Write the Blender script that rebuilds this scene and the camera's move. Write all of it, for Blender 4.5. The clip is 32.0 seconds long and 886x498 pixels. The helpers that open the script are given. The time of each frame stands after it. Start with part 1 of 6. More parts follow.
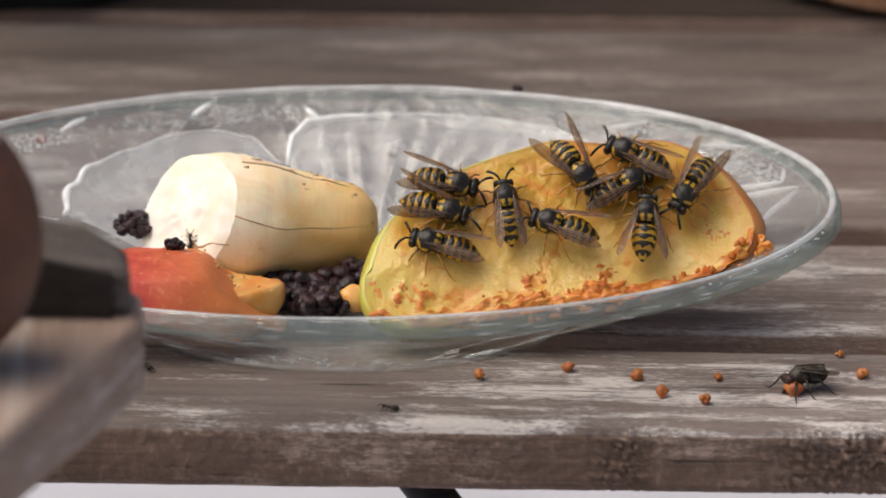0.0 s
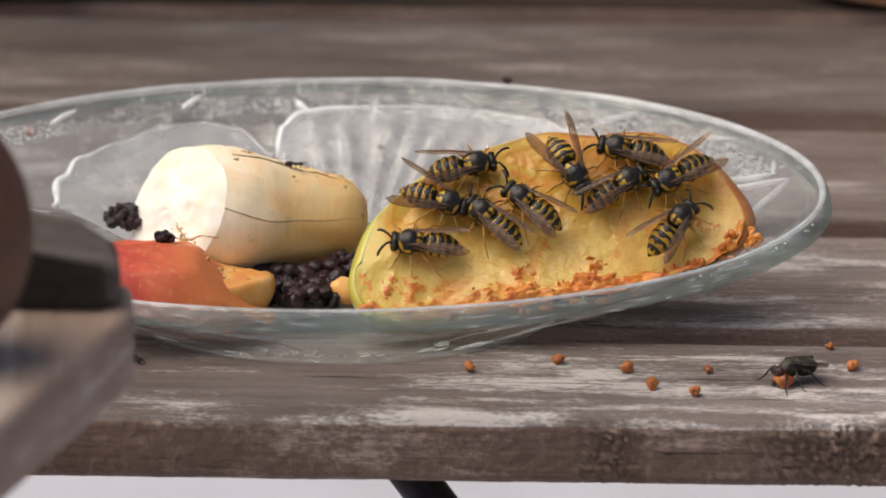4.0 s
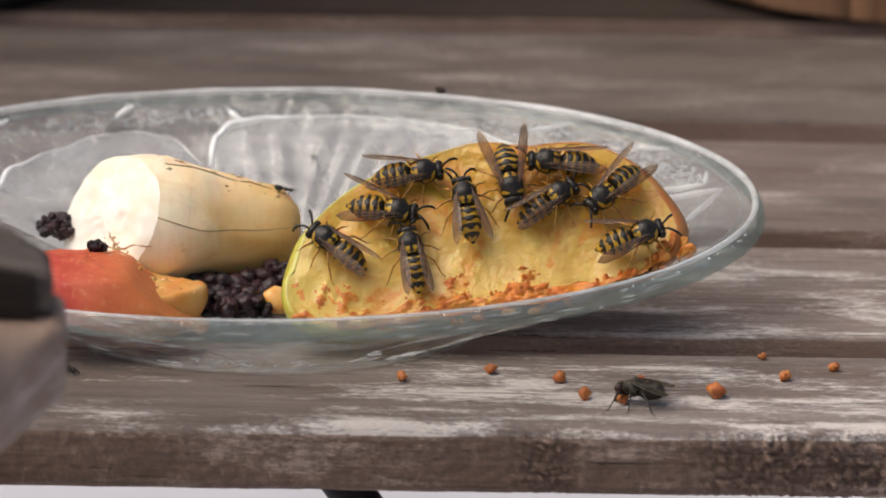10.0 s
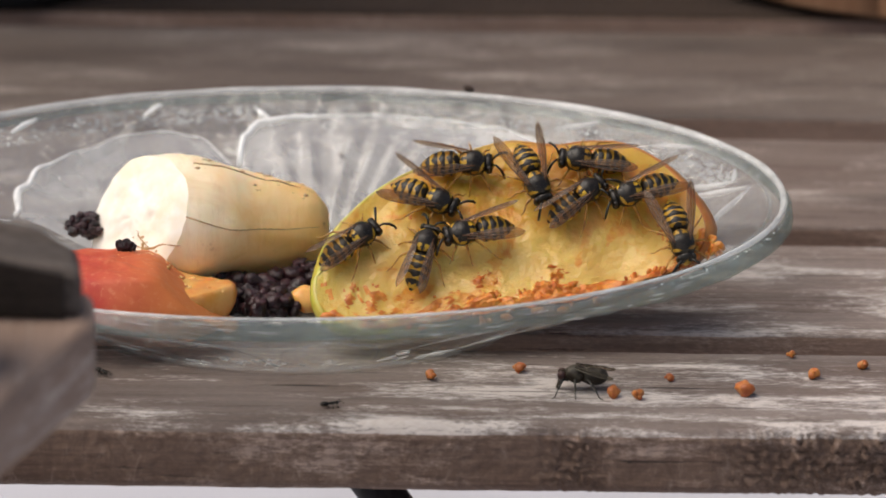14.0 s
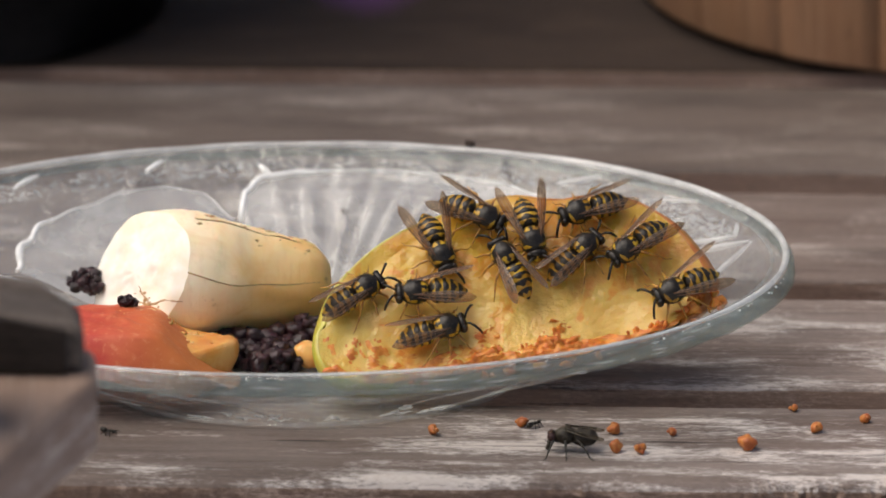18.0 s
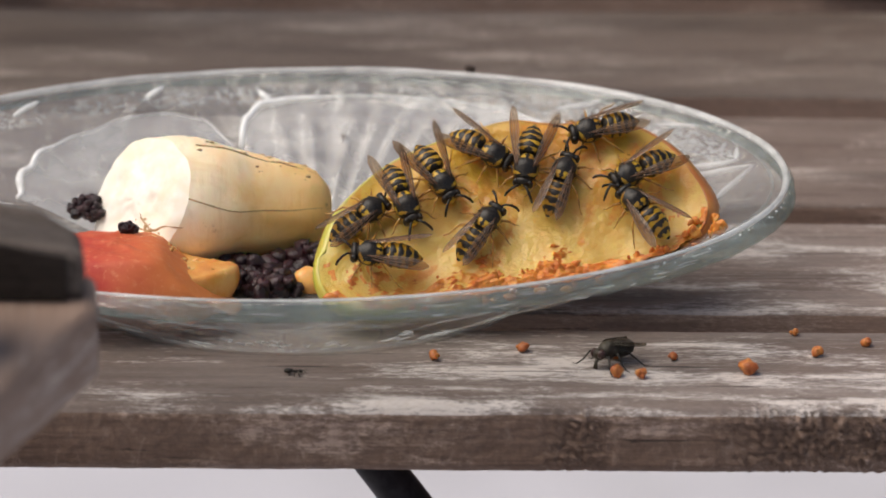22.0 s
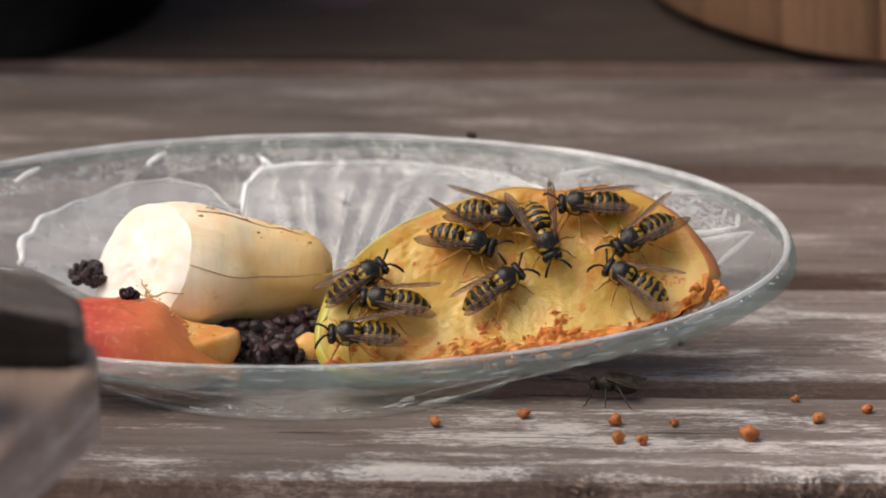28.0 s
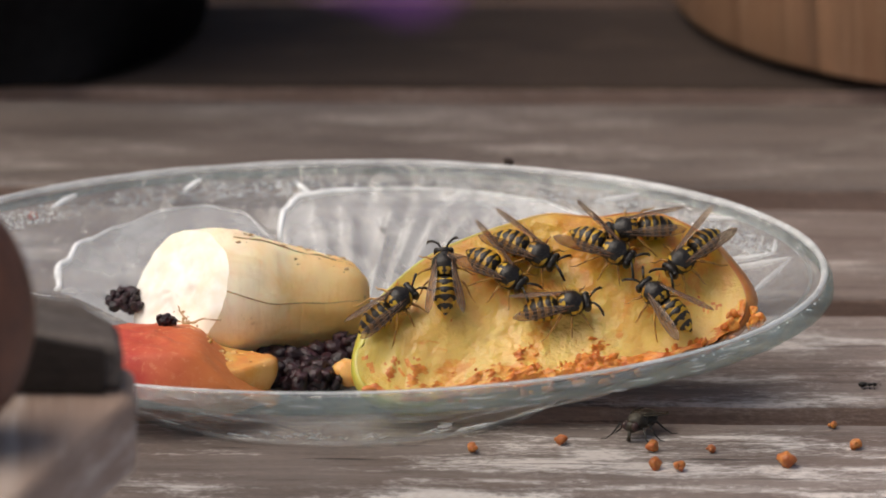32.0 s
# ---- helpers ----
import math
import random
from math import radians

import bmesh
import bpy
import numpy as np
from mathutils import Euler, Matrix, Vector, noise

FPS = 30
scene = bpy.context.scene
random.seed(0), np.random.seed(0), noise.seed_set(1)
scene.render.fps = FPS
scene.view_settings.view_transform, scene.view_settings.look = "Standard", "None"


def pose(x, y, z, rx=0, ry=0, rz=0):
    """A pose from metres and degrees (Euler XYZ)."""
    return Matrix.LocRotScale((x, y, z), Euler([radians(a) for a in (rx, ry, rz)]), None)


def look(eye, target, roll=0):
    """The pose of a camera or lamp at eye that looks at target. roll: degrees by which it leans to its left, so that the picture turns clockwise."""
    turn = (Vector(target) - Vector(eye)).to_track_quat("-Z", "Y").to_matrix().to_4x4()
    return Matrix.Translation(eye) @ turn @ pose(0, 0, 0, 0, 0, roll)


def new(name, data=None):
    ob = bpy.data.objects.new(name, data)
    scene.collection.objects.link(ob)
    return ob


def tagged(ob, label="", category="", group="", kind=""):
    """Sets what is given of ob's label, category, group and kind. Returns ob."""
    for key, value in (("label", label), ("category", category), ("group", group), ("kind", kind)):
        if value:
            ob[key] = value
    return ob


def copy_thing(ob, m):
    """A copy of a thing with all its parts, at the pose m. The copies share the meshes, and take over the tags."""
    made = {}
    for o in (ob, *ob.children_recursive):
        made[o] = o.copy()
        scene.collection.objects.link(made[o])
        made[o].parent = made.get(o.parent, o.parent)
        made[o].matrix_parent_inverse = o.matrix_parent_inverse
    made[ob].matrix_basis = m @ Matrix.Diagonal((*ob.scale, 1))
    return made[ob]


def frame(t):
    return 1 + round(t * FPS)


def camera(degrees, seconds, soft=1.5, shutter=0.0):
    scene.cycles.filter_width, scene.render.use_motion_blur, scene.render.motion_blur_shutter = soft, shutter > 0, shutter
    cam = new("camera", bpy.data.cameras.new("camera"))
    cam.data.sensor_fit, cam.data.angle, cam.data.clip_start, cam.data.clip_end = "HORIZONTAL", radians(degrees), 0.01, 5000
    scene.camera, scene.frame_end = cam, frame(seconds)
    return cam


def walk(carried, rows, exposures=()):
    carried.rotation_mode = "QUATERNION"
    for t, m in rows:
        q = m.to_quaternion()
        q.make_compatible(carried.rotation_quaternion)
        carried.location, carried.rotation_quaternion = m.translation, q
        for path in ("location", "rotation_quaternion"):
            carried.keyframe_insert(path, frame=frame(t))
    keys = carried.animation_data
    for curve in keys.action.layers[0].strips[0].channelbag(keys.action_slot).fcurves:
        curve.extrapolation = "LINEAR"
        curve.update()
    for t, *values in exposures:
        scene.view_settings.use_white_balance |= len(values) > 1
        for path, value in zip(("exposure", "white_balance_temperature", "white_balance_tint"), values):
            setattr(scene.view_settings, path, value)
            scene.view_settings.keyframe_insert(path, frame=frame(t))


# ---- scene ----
cam = camera(4.0, 32.0, soft=1.7)
cam.data.dof.use_dof = True
cam.data.dof.focus_distance = 2.235
cam.data.dof.aperture_fstop = 22.0
TOP = 0.72                      # height of the table top
BASE = look((0.0, -2.12277, 1.46593), (0.0, 0.0, TOP + 0.015))
# seconds, turn to the left, turn upwards, lean to the left, in degrees: a camera held by hand on one spot
SWAY = [
    (0.0, 0.000, 0.000, -0.01), (0.5, 0.017, -0.134, 0.08), (1.0, -0.036, -0.186, 0.03), (1.5, -0.127, -0.171, -0.03),
    (2.0, -0.233, -0.145, 0.01), (2.5, -0.218, -0.125, -0.02), (3.0, -0.169, -0.070, -0.08), (3.5, -0.064, -0.067, -0.08),
    (5.5, -0.062, 0.107, -0.01), (6.0, -0.201, 0.063, -0.10), (6.5, -0.479, 0.110, -0.16), (7.0, -0.606, 0.156, 0.02),
    (7.5, -0.609, 0.141, 0.13), (8.0, -0.573, 0.111, -0.01), (8.5, -0.492, -0.021, -0.26), (9.0, -0.465, -0.038, -0.25),
    (9.5, -0.419, -0.029, -0.21), (10.0, -0.349, 0.009, 0.04), (10.5, -0.341, -0.111, -0.41), (11.0, -0.390, -0.121, -0.09),
    (11.5, -0.473, -0.026, -0.20), (12.0, -0.408, 0.141, -0.12), (12.5, -0.293, 0.112, -0.12), (13.0, -0.271, 0.053, -0.33),
    (13.5, -0.220, -0.005, -0.08), (15.5, -0.237, 0.047, -0.11), (16.0, -0.215, -0.004, -0.24), (16.5, -0.232, -0.009, -0.24),
    (17.0, -0.289, 0.045, -0.42), (17.5, -0.273, 0.144, -0.42), (18.0, -0.212, 0.251, -0.25), (18.5, -0.091, 0.295, -0.27),
    (19.0, 0.069, 0.291, -0.39), (19.5, 0.175, 0.303, -0.28), (20.0, 0.119, 0.271, -0.27), (20.5, -0.086, 0.271, -0.47),
    (21.0, -0.169, 0.184, -0.36), (21.5, -0.128, 0.031, -0.44), (22.0, -0.208, -0.086, -0.45), (22.5, -0.300, -0.077, -0.50),
    (23.0, -0.397, 0.005, -0.49), (23.5, -0.394, 0.047, -0.33), (24.0, -0.277, 0.056, -0.44), (24.5, -0.185, 0.058, -0.41),
    (25.0, -0.131, 0.099, -0.47), (25.5, -0.109, 0.148, -0.25), (27.5, -0.170, 0.147, -0.33), (28.0, -0.205, 0.213, -0.41),
    (28.5, -0.216, 0.266, -0.53), (29.0, -0.199, 0.229, -0.40), (29.5, -0.136, 0.226, -0.43), (30.0, -0.008, 0.193, -0.44),
    (30.5, 0.040, 0.263, -0.27), (31.0, 0.087, 0.324, -0.30), (31.5, 0.100, 0.345, -0.15), (32.0, -0.038, 0.333, -0.42),
]
walk(cam, [(t, BASE @ pose(0, 0, 0, 0, yaw, 0) @ pose(0, 0, 0, pitch, 0, 0) @ pose(0, 0, 0, 0, 0, lean)) for t, yaw, pitch, lean in SWAY],
     exposures=[(0.0, 0.0), (32.0, 0.0)])

# ---- light: hazy high sun from the left, open sky ----
SUN = Vector((-0.50, -0.09, 0.86)).normalized()
world = bpy.data.worlds.new("sky")
scene.world = world
world.use_nodes = True
wn = world.node_tree
sky = wn.nodes.new("ShaderNodeTexSky")
sky.sky_type, sky.sun_disc = "NISHITA", False
sky.sun_elevation, sky.sun_rotation = math.asin(SUN.z), math.atan2(SUN.x, SUN.y)
sky.dust_density, sky.ozone_density = 4.0, 0.3
wn.nodes["Background"].inputs["Strength"].default_value = 0.108
wn.links.new(sky.outputs[0], wn.nodes["Background"].inputs["Color"])
sun = new("sun", bpy.data.lights.new("sun", "SUN"))
sun.data.energy, sun.data.angle, sun.data.color = 2.75, radians(60), (1.0, 0.925, 0.83)
sun.matrix_world = look(SUN * 5, (0, 0, 0))


# ---- building helpers ----
MM = 0.001


def bridge(bm, rings, closed=True, mat=None):
    """Faces between rows of vertices; mat(row, column) gives a slot."""
    made = []
    for i in range(len(rings) - 1):
        a, b = rings[i], rings[i + 1]
        n = len(a)
        for j in range(n if closed else n - 1):
            k = (j + 1) % n
            f = bm.faces.new((a[j], a[k], b[k], b[j]))
            f.smooth = True
            if mat:
                f.material_index = mat(i, j)
            made.append(f)
    return made


def cap(bm, ring, mat=0):
    c = bm.verts.new(sum((v.co for v in ring), Vector()) / len(ring))
    for j in range(len(ring)):
        f = bm.faces.new((ring[j], ring[(j + 1) % len(ring)], c))
        f.smooth, f.material_index = True, mat


def tube(bm, pts, radii, seg=8, mat=None, caps=True):
    """A round rod along pts, in mm."""
    pts = [Vector(p) for p in pts]
    rings = []
    for i, p in enumerate(pts):
        d = (pts[min(i + 1, len(pts) - 1)] - pts[max(i - 1, 0)]).normalized()
        side = d.cross(Vector((0.13, 0.31, 1))).normalized()
        other = d.cross(side)
        r = radii[i] if isinstance(radii, (list, tuple)) else radii
        rings.append([bm.verts.new((p + (side * math.cos(a) + other * math.sin(a)) * r) * MM)
                      for a in (2 * math.pi * j / seg for j in range(seg))])
    bridge(bm, rings, mat=mat)
    if caps:
        cap(bm, rings[0], mat(0, 0) if mat else 0)
        cap(bm, rings[-1], mat(len(rings) - 2, 0) if mat else 0)
    return rings


def ball(bm, centre, size, seg=16, rings=10, mat=None, rough=0.0, freq=0.3, seed=0.0):
    """An ellipsoid in mm, with a bumpy skin where rough is set."""
    c, s = Vector(centre), Vector(size)
    rows = []
    for i in range(1, rings):
        th = math.pi * i / rings
        row = []
        for j in range(seg):
            a = 2 * math.pi * j / seg
            d = Vector((math.sin(th) * math.cos(a), math.sin(th) * math.sin(a), math.cos(th)))
            p = Vector((d.x * s.x, d.y * s.y, d.z * s.z))
            if rough:
                p *= 1 + rough * noise.noise((p + c) * freq + Vector((seed, 0, 0)))
            row.append(bm.verts.new((c + p) * MM))
        rows.append(row)
    bridge(bm, rows, mat=mat)
    cap(bm, rows[0], mat(0, 0) if mat else 0)
    cap(bm, rows[-1], mat(rings - 3, 0) if mat else 0)


def box(bm, lo, hi, bevel=0.0):
    """A box in mm with rounded edges."""
    r = bmesh.ops.create_cube(bm, size=1)
    vs = r["verts"]
    for v in vs:
        v.co = Vector([(lo[k] if v.co[k] < 0 else hi[k]) * MM for k in range(3)])
    if bevel:
        es = list({e for v in vs for e in v.link_edges})
        bmesh.ops.bevel(bm, geom=es, offset=bevel * MM, segments=3, profile=0.6, affect="EDGES")


def mesh_of(name, bm, mats):
    me = bpy.data.meshes.new(name)
    bmesh.ops.recalc_face_normals(bm, faces=bm.faces)
    bm.to_mesh(me)
    bm.free()
    for m in mats if isinstance(mats, (list, tuple)) else [mats]:
        me.materials.append(m)
    return me


def part(name, bm, mats, parent, label=""):
    ob = new(name, mesh_of(name, bm, mats))
    ob.parent = parent
    return tagged(ob, label)


def thing(name, m, label, category, group="", kind=""):
    ob = new(name)
    ob.matrix_world = m
    return tagged(ob, label, category, group, kind)


# ---- materials ----
def material(name, rough=0.6, metal=0.0, **extra):
    m = bpy.data.materials.new(name)
    m.use_nodes = True
    n, l = m.node_tree.nodes, m.node_tree.links
    b = n["Principled BSDF"]
    b.inputs["Roughness"].default_value, b.inputs["Metallic"].default_value = rough, metal
    for k, v in extra.items():
        b.inputs[k.replace("_", " ")].default_value = v
    return m, n, l, b


def ramp(n, l, fac, stops):
    r = n.new("ShaderNodeValToRGB")
    e = r.color_ramp.elements
    while len(e) < len(stops):
        e.new(0.5)
    for el, (p, c) in zip(e, stops):
        el.position = p
        el.color = (*c, 1) if len(c) == 3 else c
    l.new(fac, r.inputs[0])
    return r.outputs[0]


def grey(v):
    return (v, v, v)


def noisy(n, l, scale, stretch=(1, 1, 1), detail=6, rough=0.6, distortion=0.0, shift=False):
    co, mp, tx = n.new("ShaderNodeTexCoord"), n.new("ShaderNodeMapping"), n.new("ShaderNodeTexNoise")
    mp.inputs["Scale"].default_value = stretch
    l.new(co.outputs["Object"], mp.inputs["Vector"])
    if shift:
        info, mul = n.new("ShaderNodeObjectInfo"), n.new("ShaderNodeMath")
        mul.operation = "MULTIPLY"
        mul.inputs[1].default_value = 7.0
        l.new(info.outputs["Random"], mul.inputs[0])
        cmb = n.new("ShaderNodeCombineXYZ")
        for k in range(3):
            l.new(mul.outputs[0], cmb.inputs[k])
        l.new(cmb.outputs[0], mp.inputs["Location"])
    l.new(mp.outputs[0], tx.inputs["Vector"])
    for k, v in (("Scale", scale), ("Detail", detail), ("Roughness", rough), ("Distortion", distortion)):
        tx.inputs[k].default_value = v
    return tx.outputs[0]


def mix(n, l, fac, a, b, kind="MIX"):
    m = n.new("ShaderNodeMix")
    m.data_type, m.blend_type = "RGBA", kind
    for sock, v in ((m.inputs[0], fac), (m.inputs[6], a), (m.inputs[7], b)):
        if isinstance(v, (int, float)):
            sock.default_value = v
        elif isinstance(v, tuple):
            sock.default_value = (*v, 1)
        else:
            l.new(v, sock)
    return m.outputs[2]


def bump(n, l, b, height, strength, distance):
    u = n.new("ShaderNodeBump")
    u.inputs["Strength"].default_value, u.inputs["Distance"].default_value = strength, distance
    l.new(height, u.inputs["Height"])
    l.new(u.outputs[0], b.inputs["Normal"])


def wood(name, dark, mid, pale, bleach=0.52, rough=0.75, along=(1, 1, 1), worn_at=None, crinkle=0.0):
    """Weathered timber: long grain, pale worn streaks, dark stains; worn_at gives a bleached stretch (x0, x1, y0, y1 in m)."""
    m, n, l, b = material(name, rough)
    st = lambda x, y, z: (x * along[0], y * along[1], z * along[2])

    def calc(kind, a, c, d=None):
        q = n.new("ShaderNodeMath")
        q.operation = kind
        for k, v in enumerate((a, c, d)):
            if isinstance(v, (int, float)):
                q.inputs[k].default_value = v
            elif v is not None:
                l.new(v, q.inputs[k])
        return q.outputs[0]

    grain = noisy(n, l, 1.0, st(34, 1300, 1300), 9, 0.7, 0.25, True)
    broad = noisy(n, l, 1.0, st(11, 55, 55), 5, 0.55, 0.2, True)
    worn = noisy(n, l, 1.0, st(60, 420, 420), 12, 0.8, 0.2, True)
    stain = noisy(n, l, 1.0, st(16, 80, 80), 5, 0.55, 0.0, True)
    fine = noisy(n, l, 1.0, st(700, 1900, 1900), 4, 0.65, 0.0, True)
    patch = noisy(n, l, 1.0, st(30, 120, 120), 7, 0.64, 0.4, True)
    col = mix(n, l, ramp(n, l, grain, [(0.34, grey(0)), (0.66, grey(1))]), dark, mid)
    col = mix(n, l, ramp(n, l, broad, [(0.35, grey(0.0)), (0.7, grey(0.6))]), col, tuple(0.6 * a + 0.4 * c for a, c in zip(mid, pale)))
    lift = calc("MULTIPLY_ADD", patch, 1.8, worn)
    lift = calc("MULTIPLY_ADD", grain, 0.25, calc("MULTIPLY_ADD", fine, 0.6, calc("SUBTRACT", lift, 0.845)))
    if worn_at:
        x0, x1, y0, y1 = worn_at
        co, sp = n.new("ShaderNodeTexCoord"), n.new("ShaderNodeSeparateXYZ")
        l.new(co.outputs["Object"], sp.inputs[0])
        wob = calc("MULTIPLY_ADD", patch, 0.03, sp.outputs[0])
        mx_ = ramp(n, l, calc("MULTIPLY_ADD", wob, 1 / (x1 - x0), -x0 / (x1 - x0)), [(0.0, grey(0)), (0.45, grey(1))])
        my_ = ramp(n, l, calc("MULTIPLY_ADD", sp.outputs[1], 1 / (y1 - y0), -y0 / (y1 - y0)), [(0.0, grey(0.7)), (0.4, grey(1)), (1.0, grey(0))])
        lift = calc("MULTIPLY_ADD", calc("MULTIPLY", mx_, my_), 0.27, lift)
    col = mix(n, l, ramp(n, l, calc("MULTIPLY", lift, 0.5), [(bleach * 0.5 + 0.18, grey(0)), (bleach * 0.5 + 0.25, grey(0.33)), (bleach * 0.5 + 0.315, grey(0.92))]), col, pale)
    col = mix(n, l, ramp(n, l, stain, [(0.2, grey(0.7)), (0.45, grey(0.0))]), col, tuple(0.5 * a for a in dark))
    col = mix(n, l, 0.27, col, ramp(n, l, fine, [(0.3, grey(0.06)), (0.7, grey(0.55))]), "OVERLAY")
    crack = noisy(n, l, 1.0, st(26, 800, 800), 5, 0.55, 0.3, True)
    col = mix(n, l, ramp(n, l, crack, [(0.28, grey(0.85)), (0.35, grey(0.0))]), col, tuple(0.3 * a for a in dark))
    h = mix(n, l, 0.5, grain, worn)
    h = mix(n, l, 0.35, h, ramp(n, l, crack, [(0.28, grey(0)), (0.4, grey(1))]))
    if crinkle:
        cr = noisy(n, l, 1.0, (420, 200, 200), 8, 0.7, 1.2, True)
        col = mix(n, l, ramp(n, l, cr, [(0.36, grey(crinkle)), (0.5, grey(0))]), col, dark)
        col = mix(n, l, ramp(n, l, cr, [(0.56, grey(0)), (0.72, grey(crinkle))]), col, pale)
        h = mix(n, l, 0.5, h, cr)
    l.new(col, b.inputs["Base Color"])
    bump(n, l, b, h, 0.75, 0.0009)
    return m


def speckled(name, a, b_, scale, rough=0.6, lo=0.4, hi=0.6, strength=0.3, dist=0.0003, c=None, cscale=100, **extra):
    """A surface of two tones mixed by fine noise, and a third in larger patches."""
    m, n, l, b = material(name, rough, **extra)
    f = noisy(n, l, scale, (1, 1, 1), 6, 0.6, 0.2, True)
    col = mix(n, l, ramp(n, l, f, [(lo, grey(0)), (hi, grey(1))]), a, b_)
    if c:
        g = noisy(n, l, cscale, (1, 1, 1), 5, 0.6, 0.3, True)
        col = mix(n, l, ramp(n, l, g, [(0.48, grey(0)), (0.62, grey(0.85))]), col, c)
    l.new(col, b.inputs["Base Color"])
    if strength:
        bump(n, l, b, f, strength, dist)
    return m


table_wood = wood("weathered_table_wood", (0.105, 0.07, 0.056), (0.265, 0.198, 0.166), (0.6, 0.535, 0.49), 0.59)
front_wood = wood("bleached_front_wood", (0.08, 0.05, 0.038), (0.175, 0.12, 0.095), (0.66, 0.6, 0.56), 0.745, worn_at=(-0.01, 0.08, -0.05, -0.004))
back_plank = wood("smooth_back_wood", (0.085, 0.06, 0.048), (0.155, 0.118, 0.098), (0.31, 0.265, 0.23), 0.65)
gap_wood = wood("brown_side_wood", (0.2, 0.122, 0.086), (0.32, 0.212, 0.156), (0.44, 0.32, 0.25), 0.64)
brown_plank = wood("brown_table_wood", (0.10, 0.066, 0.053), (0.2, 0.146, 0.12), (0.46, 0.395, 0.35), 0.65)
edge_wood = wood("edge_wood", (0.08, 0.042, 0.026), (0.175, 0.105, 0.07), (0.42, 0.31, 0.25), 0.64, crinkle=0.42)
# near-black tone puts the shade at the back into the wood colour
dark_wood = wood("shade_dark_wood", (0.024, 0.013, 0.008), (0.044, 0.026, 0.016), (0.075, 0.047, 0.031), 0.68, 0.97)
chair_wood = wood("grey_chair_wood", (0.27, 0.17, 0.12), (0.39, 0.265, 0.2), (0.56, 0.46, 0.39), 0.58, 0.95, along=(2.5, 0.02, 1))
# near-black copy of the chair wood, shade put into the colour
shade_wood = wood("shaded_chair_wood", (0.012, 0.008, 0.006), (0.028, 0.019, 0.014), (0.05, 0.036, 0.028), 0.62, 0.95)
block_wood = wood("dark_block_wood", (0.04, 0.03, 0.024), (0.08, 0.062, 0.052), (0.15, 0.12, 0.1), 0.58, 0.9)
knob_wood = speckled("brown_knob_wood", (0.13, 0.045, 0.02), (0.085, 0.03, 0.014), 160, 0.6)
stave_wood = wood("bucket_wood", (0.38, 0.19, 0.095), (0.47, 0.25, 0.13), (0.54, 0.32, 0.18), 0.62, along=(30, 1, 0.05))
leg_metal = speckled("dark_leg_metal", (0.012, 0.013, 0.02), (0.03, 0.03, 0.04), 400, 0.45)
pot_black = speckled("black_pot_plastic", (0.002, 0.002, 0.003), (0.006, 0.006, 0.007), 300, 0.6, Specular_IOR_Level=0.12)
concrete = speckled("pale_concrete", (0.44, 0.43, 0.46), (0.5, 0.49, 0.52), 60, 0.9, c=(0.4, 0.39, 0.41), cscale=9)
plaster = speckled("dark_plaster", (0.09, 0.075, 0.06), (0.13, 0.1, 0.08), 60, 0.9)
crumb_flesh = speckled("browned_crumb", (0.42, 0.11, 0.022), (0.58, 0.22, 0.05), 700, 0.45, c=(0.3, 0.07, 0.016), cscale=350, Subsurface_Weight=0.2, Subsurface_Scale=0.001)
shred_m, n, l, b = material("gnawed_shreds", 0.45, 0.0, Subsurface_Weight=0.3, Subsurface_Scale=0.001)
col = ramp(n, l, noisy(n, l, 380, (1, 1, 1), 6, 0.7, 0.5), [(0.26, (0.36, 0.08, 0.012)), (0.42, (0.55, 0.15, 0.018)), (0.58, (0.68, 0.26, 0.034)), (0.76, (0.78, 0.46, 0.11))])
l.new(mix(n, l, ramp(n, l, noisy(n, l, 800), [(0.5, grey(0)), (0.68, grey(0.7))]), col, (0.36, 0.1, 0.02)), b.inputs["Base Color"])
bump(n, l, b, noisy(n, l, 900), 0.35, 0.0003)
berry_black = speckled("blackberry_skin", (0.008, 0.004, 0.005), (0.03, 0.012, 0.016), 500, 0.35, strength=0.9, dist=0.0012, c=(0.05, 0.015, 0.02), cscale=260)
speck_red = speckled("red_speck", (0.3, 0.05, 0.02), (0.42, 0.12, 0.04), 900, 0.6)
speck_dirt = speckled("dark_speck", (0.02, 0.015, 0.012), (0.05, 0.03, 0.02), 900, 0.8)

# ---- ground and walls that close the place ----
def slab(name, lo, hi, mat, label, category):
    bm = bmesh.new()
    box(bm, lo, hi)
    return tagged(new(name, mesh_of(name, bm, mat)), label, category, kind="structure")


slab("ground", (-9000, -9000, -100), (9000, 9000, 0), concrete, "pale grey concrete terrace in the sun", "ground")
slab("wall_north", (-6000, 7000, 0), (6000, 7300, 2600), plaster, "dark rough plaster wall behind the table", "wall")

# ---- the table ----
TABLE_TURN = -2.4
table = thing("garden_table", pose(0, 0, TOP, 0, 0, TABLE_TURN), "weathered grey-brown slatted wooden garden table with dark metal legs", "table")


